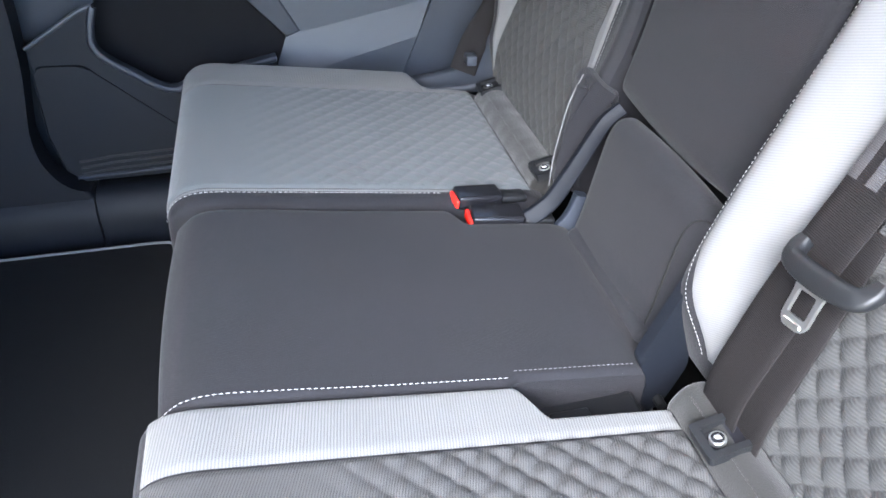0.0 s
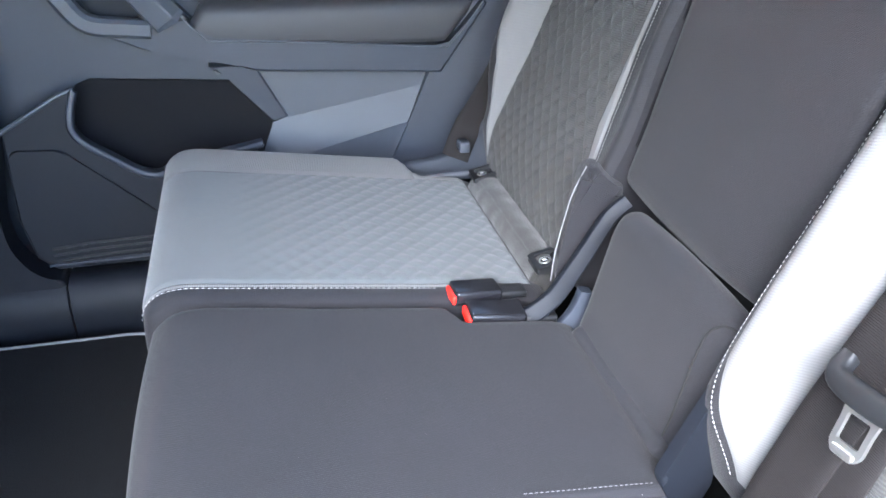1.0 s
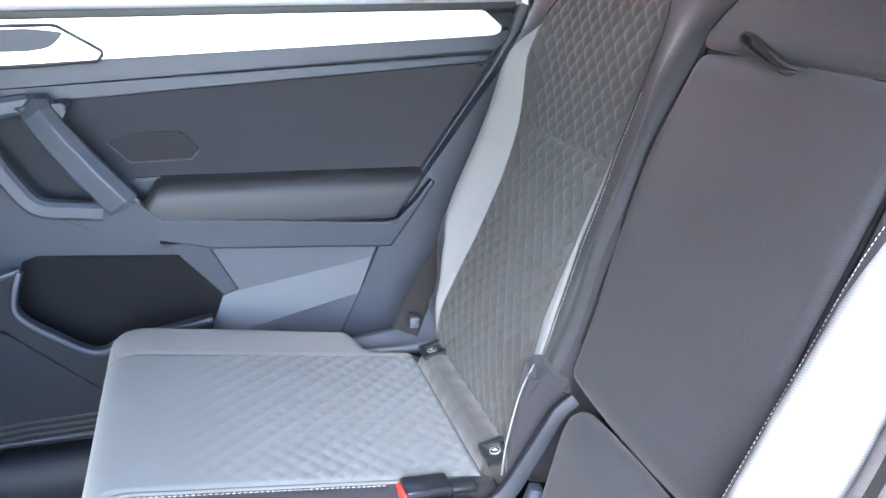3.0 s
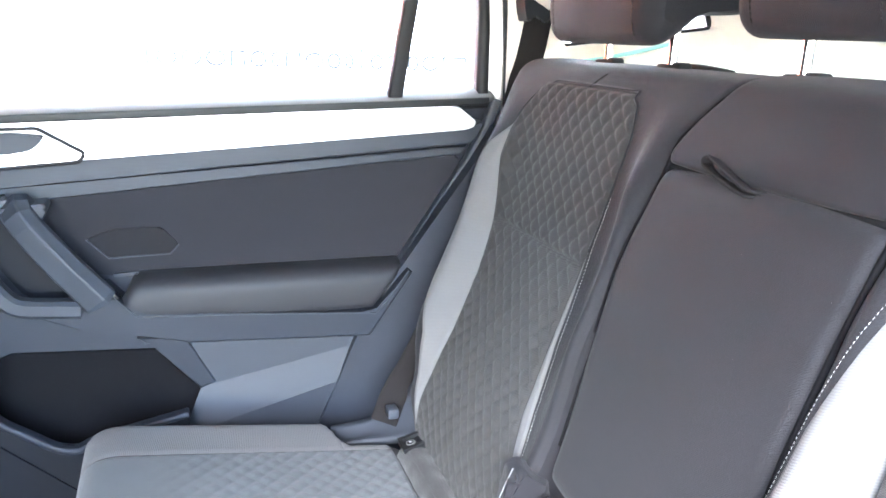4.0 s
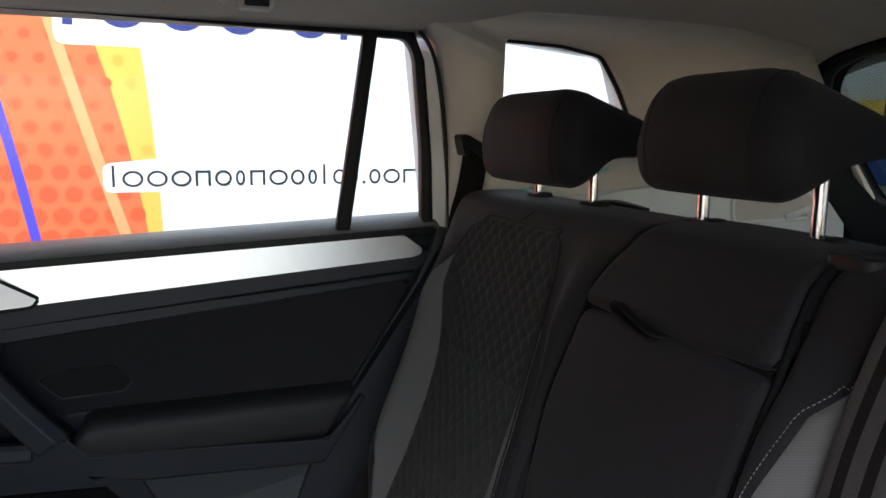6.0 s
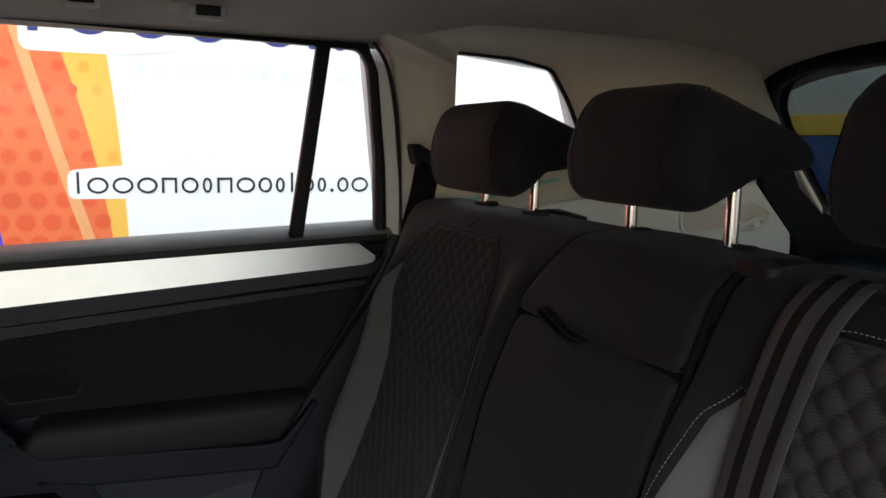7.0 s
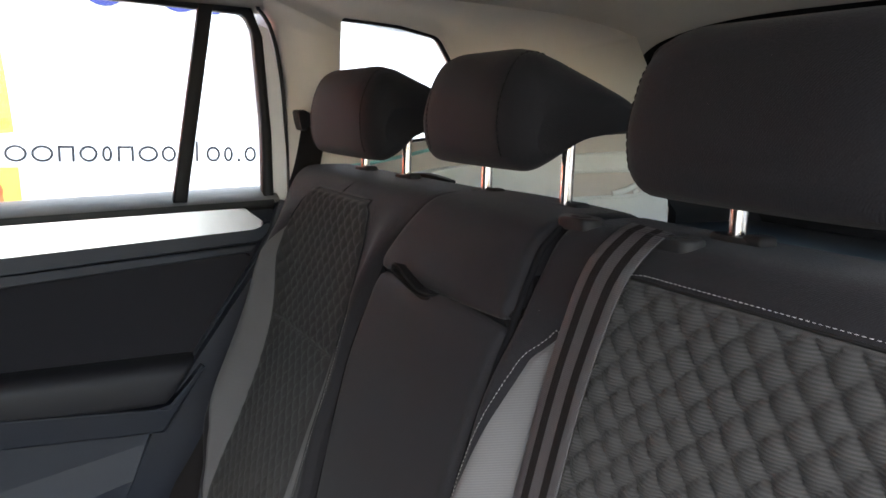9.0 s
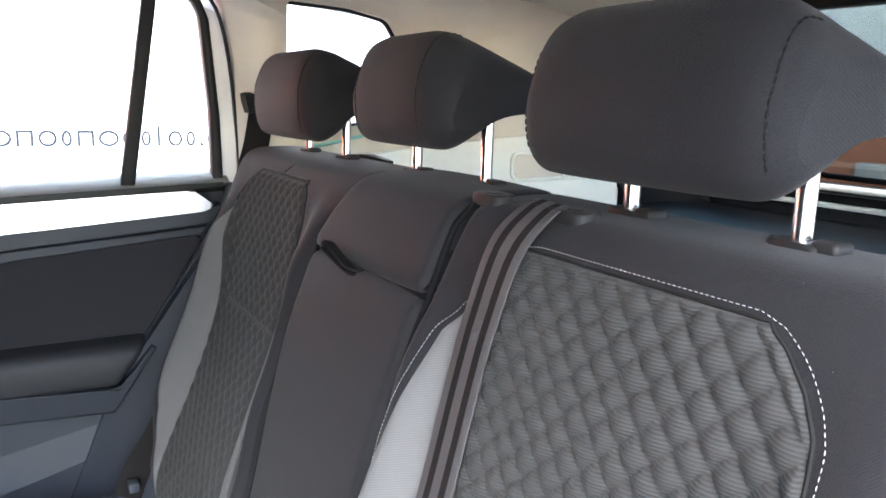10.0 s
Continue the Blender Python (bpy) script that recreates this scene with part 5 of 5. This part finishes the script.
part("webbing", webbing(spline([(0.289, 0.662, 1.028), (0.286, 0.655, 1.005), (0.274, 0.652, 0.947), (0.262, 0.652, 0.905), (0.255, 0.652, 0.865), (0.24, 0.65, 0.79), (0.21, 0.648, 0.68), (0.14, 0.635, 0.55), (0.075, 0.61, 0.44), (0.035, 0.595, 0.385), (0.012, 0.58, 0.34)], False, 60), (-0.3, -1.0, 0.15), 0.046), [WEBBING, WEBBING], FB)
hook = rounded([(0.254, 1.044), (0.264, 1.047), (0.302, 1.027), (0.304, 1.010), (0.298, 1.006), (0.275, 1.020), (0.268, 1.008), (0.262, 1.009), (0.257, 1.025)], 0.004)
part("guide", plate(hook, on_y(0.644), 0.035, 0.004, 3), PLASTIC_DARK, FB, "black belt guide on the pillar")
part("belt_stop", box((0.012, 0.55, 0.36), (0.03, 0.575, 0.378), 0.003), PLASTIC_LIGHT, FB, "small grey belt stop")


# buckles
def make_buckle(name, at, rz, tilt, size, label):
    t = thing(name, at, label, "belt buckle", "belt buckles")
    m = Matrix.Translation(at) @ pose(0, 0, 0, 0, tilt, rz) @ Matrix.Scale(size, 4)
    bm = box((0.0, -0.021, -0.012), (0.075, 0.021, 0.012), 0.005, 3)
    bm.transform(m)
    part("housing", bm, GLOSS, t, "black plastic housing")
    bm = box((-0.004, -0.0185, -0.010), (0.004, 0.0185, 0.004), 0.0025, 2)
    bm.transform(m)
    part("release_button", bm, RED, t, "red release button")
    bm = box((0.07, -0.014, -0.008), (0.12, 0.014, 0.004), 0.004, 2)
    bm.transform(m)
    part("stalk", bm, PLASTIC_DARK, t)
    return t


make_buckle("belt_buckle", (-0.100, 0.17, 0.341), 4, 6, 0.8, "black belt buckle with red button lying between the cushions")
make_buckle("belt_buckle", (-0.09, 0.133, 0.333), -3, 5, 0.9, "second black belt buckle with red button beside the cushion")

# ---- outside ----
BY = 2.38
BANNER = thing("banner", (0.0, BY, -0.36), "large white vinyl banner with orange artwork and lettering", "banner")
part("sheet", plate([(-3.0, -0.3), (2.75, -0.3), (2.75, 2.4), (-3.0, 2.4)], on_y(BY), 0.02, 0), VINYL, BANNER, smooth=False)


def ink(name, pts, mat, lift, label=""):
    return part(name, plate(pts, on_y(BY - lift * 0.25), 0.0008, 0), mat, BANNER, label, smooth=False)


def curve(a, b, c, n=20):
    return [(a[0] * (1 - s) ** 2 + 2 * b[0] * s * (1 - s) + c[0] * s * s, a[1] * (1 - s) ** 2 + 2 * b[1] * s * (1 - s) + c[1] * s * s) for s in np.linspace(0, 1, n)]


edge_y = curve((-0.34, 1.75), (-0.2, 1.28), (-0.2, 0.3))
ink("amber_field", [(-2.4, 0.3), (-2.4, 1.75)] + edge_y, INK_AMBER, 0.004, "amber curved field")
edge_r = curve((-0.56, 1.75), (-0.27, 1.12), (-0.222, 0.3))
ink("orange_field", [(-2.4, 0.3), (-2.4, 1.75)] + edge_r, INK_RED, 0.006, "orange-red curved field")
for name, mat, a, b, c, w in (("pale_sweep", INK_PALE, -0.60, -0.45, -0.20, 0.04), ("violet_sweep", INK_VIOLET, -0.86, -0.66, -0.555, 0.032)):
    outer, inner = curve((a, 1.75), (b, 1.08), (c, 0.3)), curve((a - w, 1.75), (b - w, 1.08), (c - w, 0.3))
    ink(name, outer + inner[::-1], mat, 0.0095, "curved printed line")
dots, amber = bmesh.new(), bmesh.new()
for i in range(26):
    for j in range(20):
        x, z = -2.3 + 0.082 * i + 0.041 * (j % 2), 0.35 + 0.078 * j
        k = np.interp(z, [0.3, 0.7, 1.05, 1.4, 1.75], [-0.26, -0.275, -0.32, -0.42, -0.59])
        lim = np.interp(z, [0.3, 0.8, 1.28, 1.75], [-0.23, -0.235, -0.27, -0.36])
        if x > lim or k < x < k + 0.05:
            continue
        r = 0.026 + 0.007 * math.sin(5 * z + 3 * x)
        sheet = dots if x < k else amber
        v = [sheet.verts.new((x + r * math.cos(a), BY - 0.0021, z + r * math.sin(a))) for a in np.linspace(0, 2 * math.pi, 14, endpoint=False)]
        sheet.faces.new(v)
tagged(part("amber_dots", amber, INK_AMBER_DOT, BANNER, "printed amber dots", smooth=False), kind="stuff")
tagged(part("dots", dots, INK_DOT, BANNER, "printed dots", smooth=False), kind="stuff")


# lettering as plain bars and rings of the letters' size
def letter_bar(x, z, w, h, mat, lift):
    ink("bar", [(x, z), (x + w, z), (x + w, z + h), (x, z + h)], mat, lift)


def letter_ring(x, z, w, h, stroke, mat, lift):
    o = [(x + w / 2 + a, z + h / 2 + b) for a, b in circle(h / 2, 24, w / 2)]
    i = [(x + w / 2 + a, z + h / 2 + b) for a, b in circle(h / 2 - stroke, 24, w / 2 - stroke)]
    part("ring", ringed(o, i, on_y(BY - lift * 0.25), 0.0008, 40), mat, BANNER, smooth=False)


x, base, s = -0.383, 0.841, 0.009
ink("halo", rounded([(-0.40, 0.822), (-0.19, 0.822), (-0.19, 0.945), (-0.40, 0.925)], 0.03), VINYL, 0.0105)
WIDE = 1.19
for kind, w in zip("|odonosnbos|os.oom", (0.035, 0.07, 0.07, 0.07, 0.06, 0.062, 0.045, 0.062, 0.07, 0.055, 0.045, 0.04, 0.055, 0.045, 0.025, 0.05, 0.07, 0.1)):
    w *= WIDE
    if kind == "|":
        letter_bar(x + 0.012, base, s, 0.078, INK, 0.012)
    elif kind == ".":
        letter_bar(x + 0.006, base, 0.012, 0.012, INK, 0.012)
    elif kind in "odb":
        letter_ring(x + 0.004, base - 0.001, w - 0.012, 0.06, s, INK, 0.012)
    elif kind == "s":
        letter_ring(x + 0.006, base, w - 0.018, 0.058, s, INK, 0.012)
    else:
        letter_bar(x + 0.006, base, s, 0.058, INK, 0.012)
        letter_bar(x + w - 0.02, base, s, 0.058, INK, 0.012)
        letter_bar(x + 0.006 + s, base + 0.058 - s, w - 0.026 - s, s, INK, 0.012)
    x += w
x = -0.56
for k, (kind, w) in enumerate(zip("|ooo ono", (0.16, 0.2, 0.2, 0.2, 0.06, 0.2, 0.2, 0.2))):
    if kind == "|":
        letter_bar(x + 0.06, 1.4, 0.032, 0.3, INK_BLUE, 0.014)
    elif kind == "o":
        letter_ring(x, 1.398, w - 0.02, 0.18, 0.028, INK_BLUE, 0.014)
    elif kind == "n":
        letter_bar(x + 0.01, 1.4, 0.028, 0.17, INK_BLUE, 0.014)
        letter_bar(x + 0.12, 1.4, 0.028, 0.17, INK_BLUE, 0.014)
    x += w
ink("halo", rounded([(-0.53, 1.335), (-0.2, 1.335), (0.0, 1.36), (0.0, 1.7), (-0.53, 1.7)], 0.04), VINYL, 0.0105)
for k in range(14):
    letter_bar(-0.17 + 0.075 * k, 1.27, 0.04, 0.04 + 0.02 * (k % 3 == 0), INK_FAINT, 0.004)

# hall behind the car, seen through the rear window
tagged(part("wall_back", box((12.0, -16, -0.36), (12.2, 18, 5.0)), PLASTER), "plain grey hall wall behind the car", "wall", kind="structure")
tagged(part("wall_panel", box((11.8, 9.1, 1.3), (11.98, 17.0, 1.68), 0.01), YELLOW), "yellow painted panel on the hall wall", "panel")
tagged(part("wall_panel", box((11.8, 8.2, 0.2), (11.98, 17.0, 1.28), 0.01), BLUE), "blue painted panel on the hall wall", "panel")
tagged(part("wall_panel", box((11.8, 7.65, 1.3), (11.98, 9.08, 1.7), 0.01), BLUE), "short blue painted panel beside the yellow one", "panel")
tagged(part("wall_panel", box((11.8, -3.5, -0.36), (11.98, 7.6, 0.75), 0.01), BRICK), "brick-red panel on the hall wall", "panel")
tagged(part("wall_panel", box((11.7, 5.95, 0.0), (11.79, 6.5, 0.28), 0.01), GROUND), "small grey panel before the brick-red one", "panel")
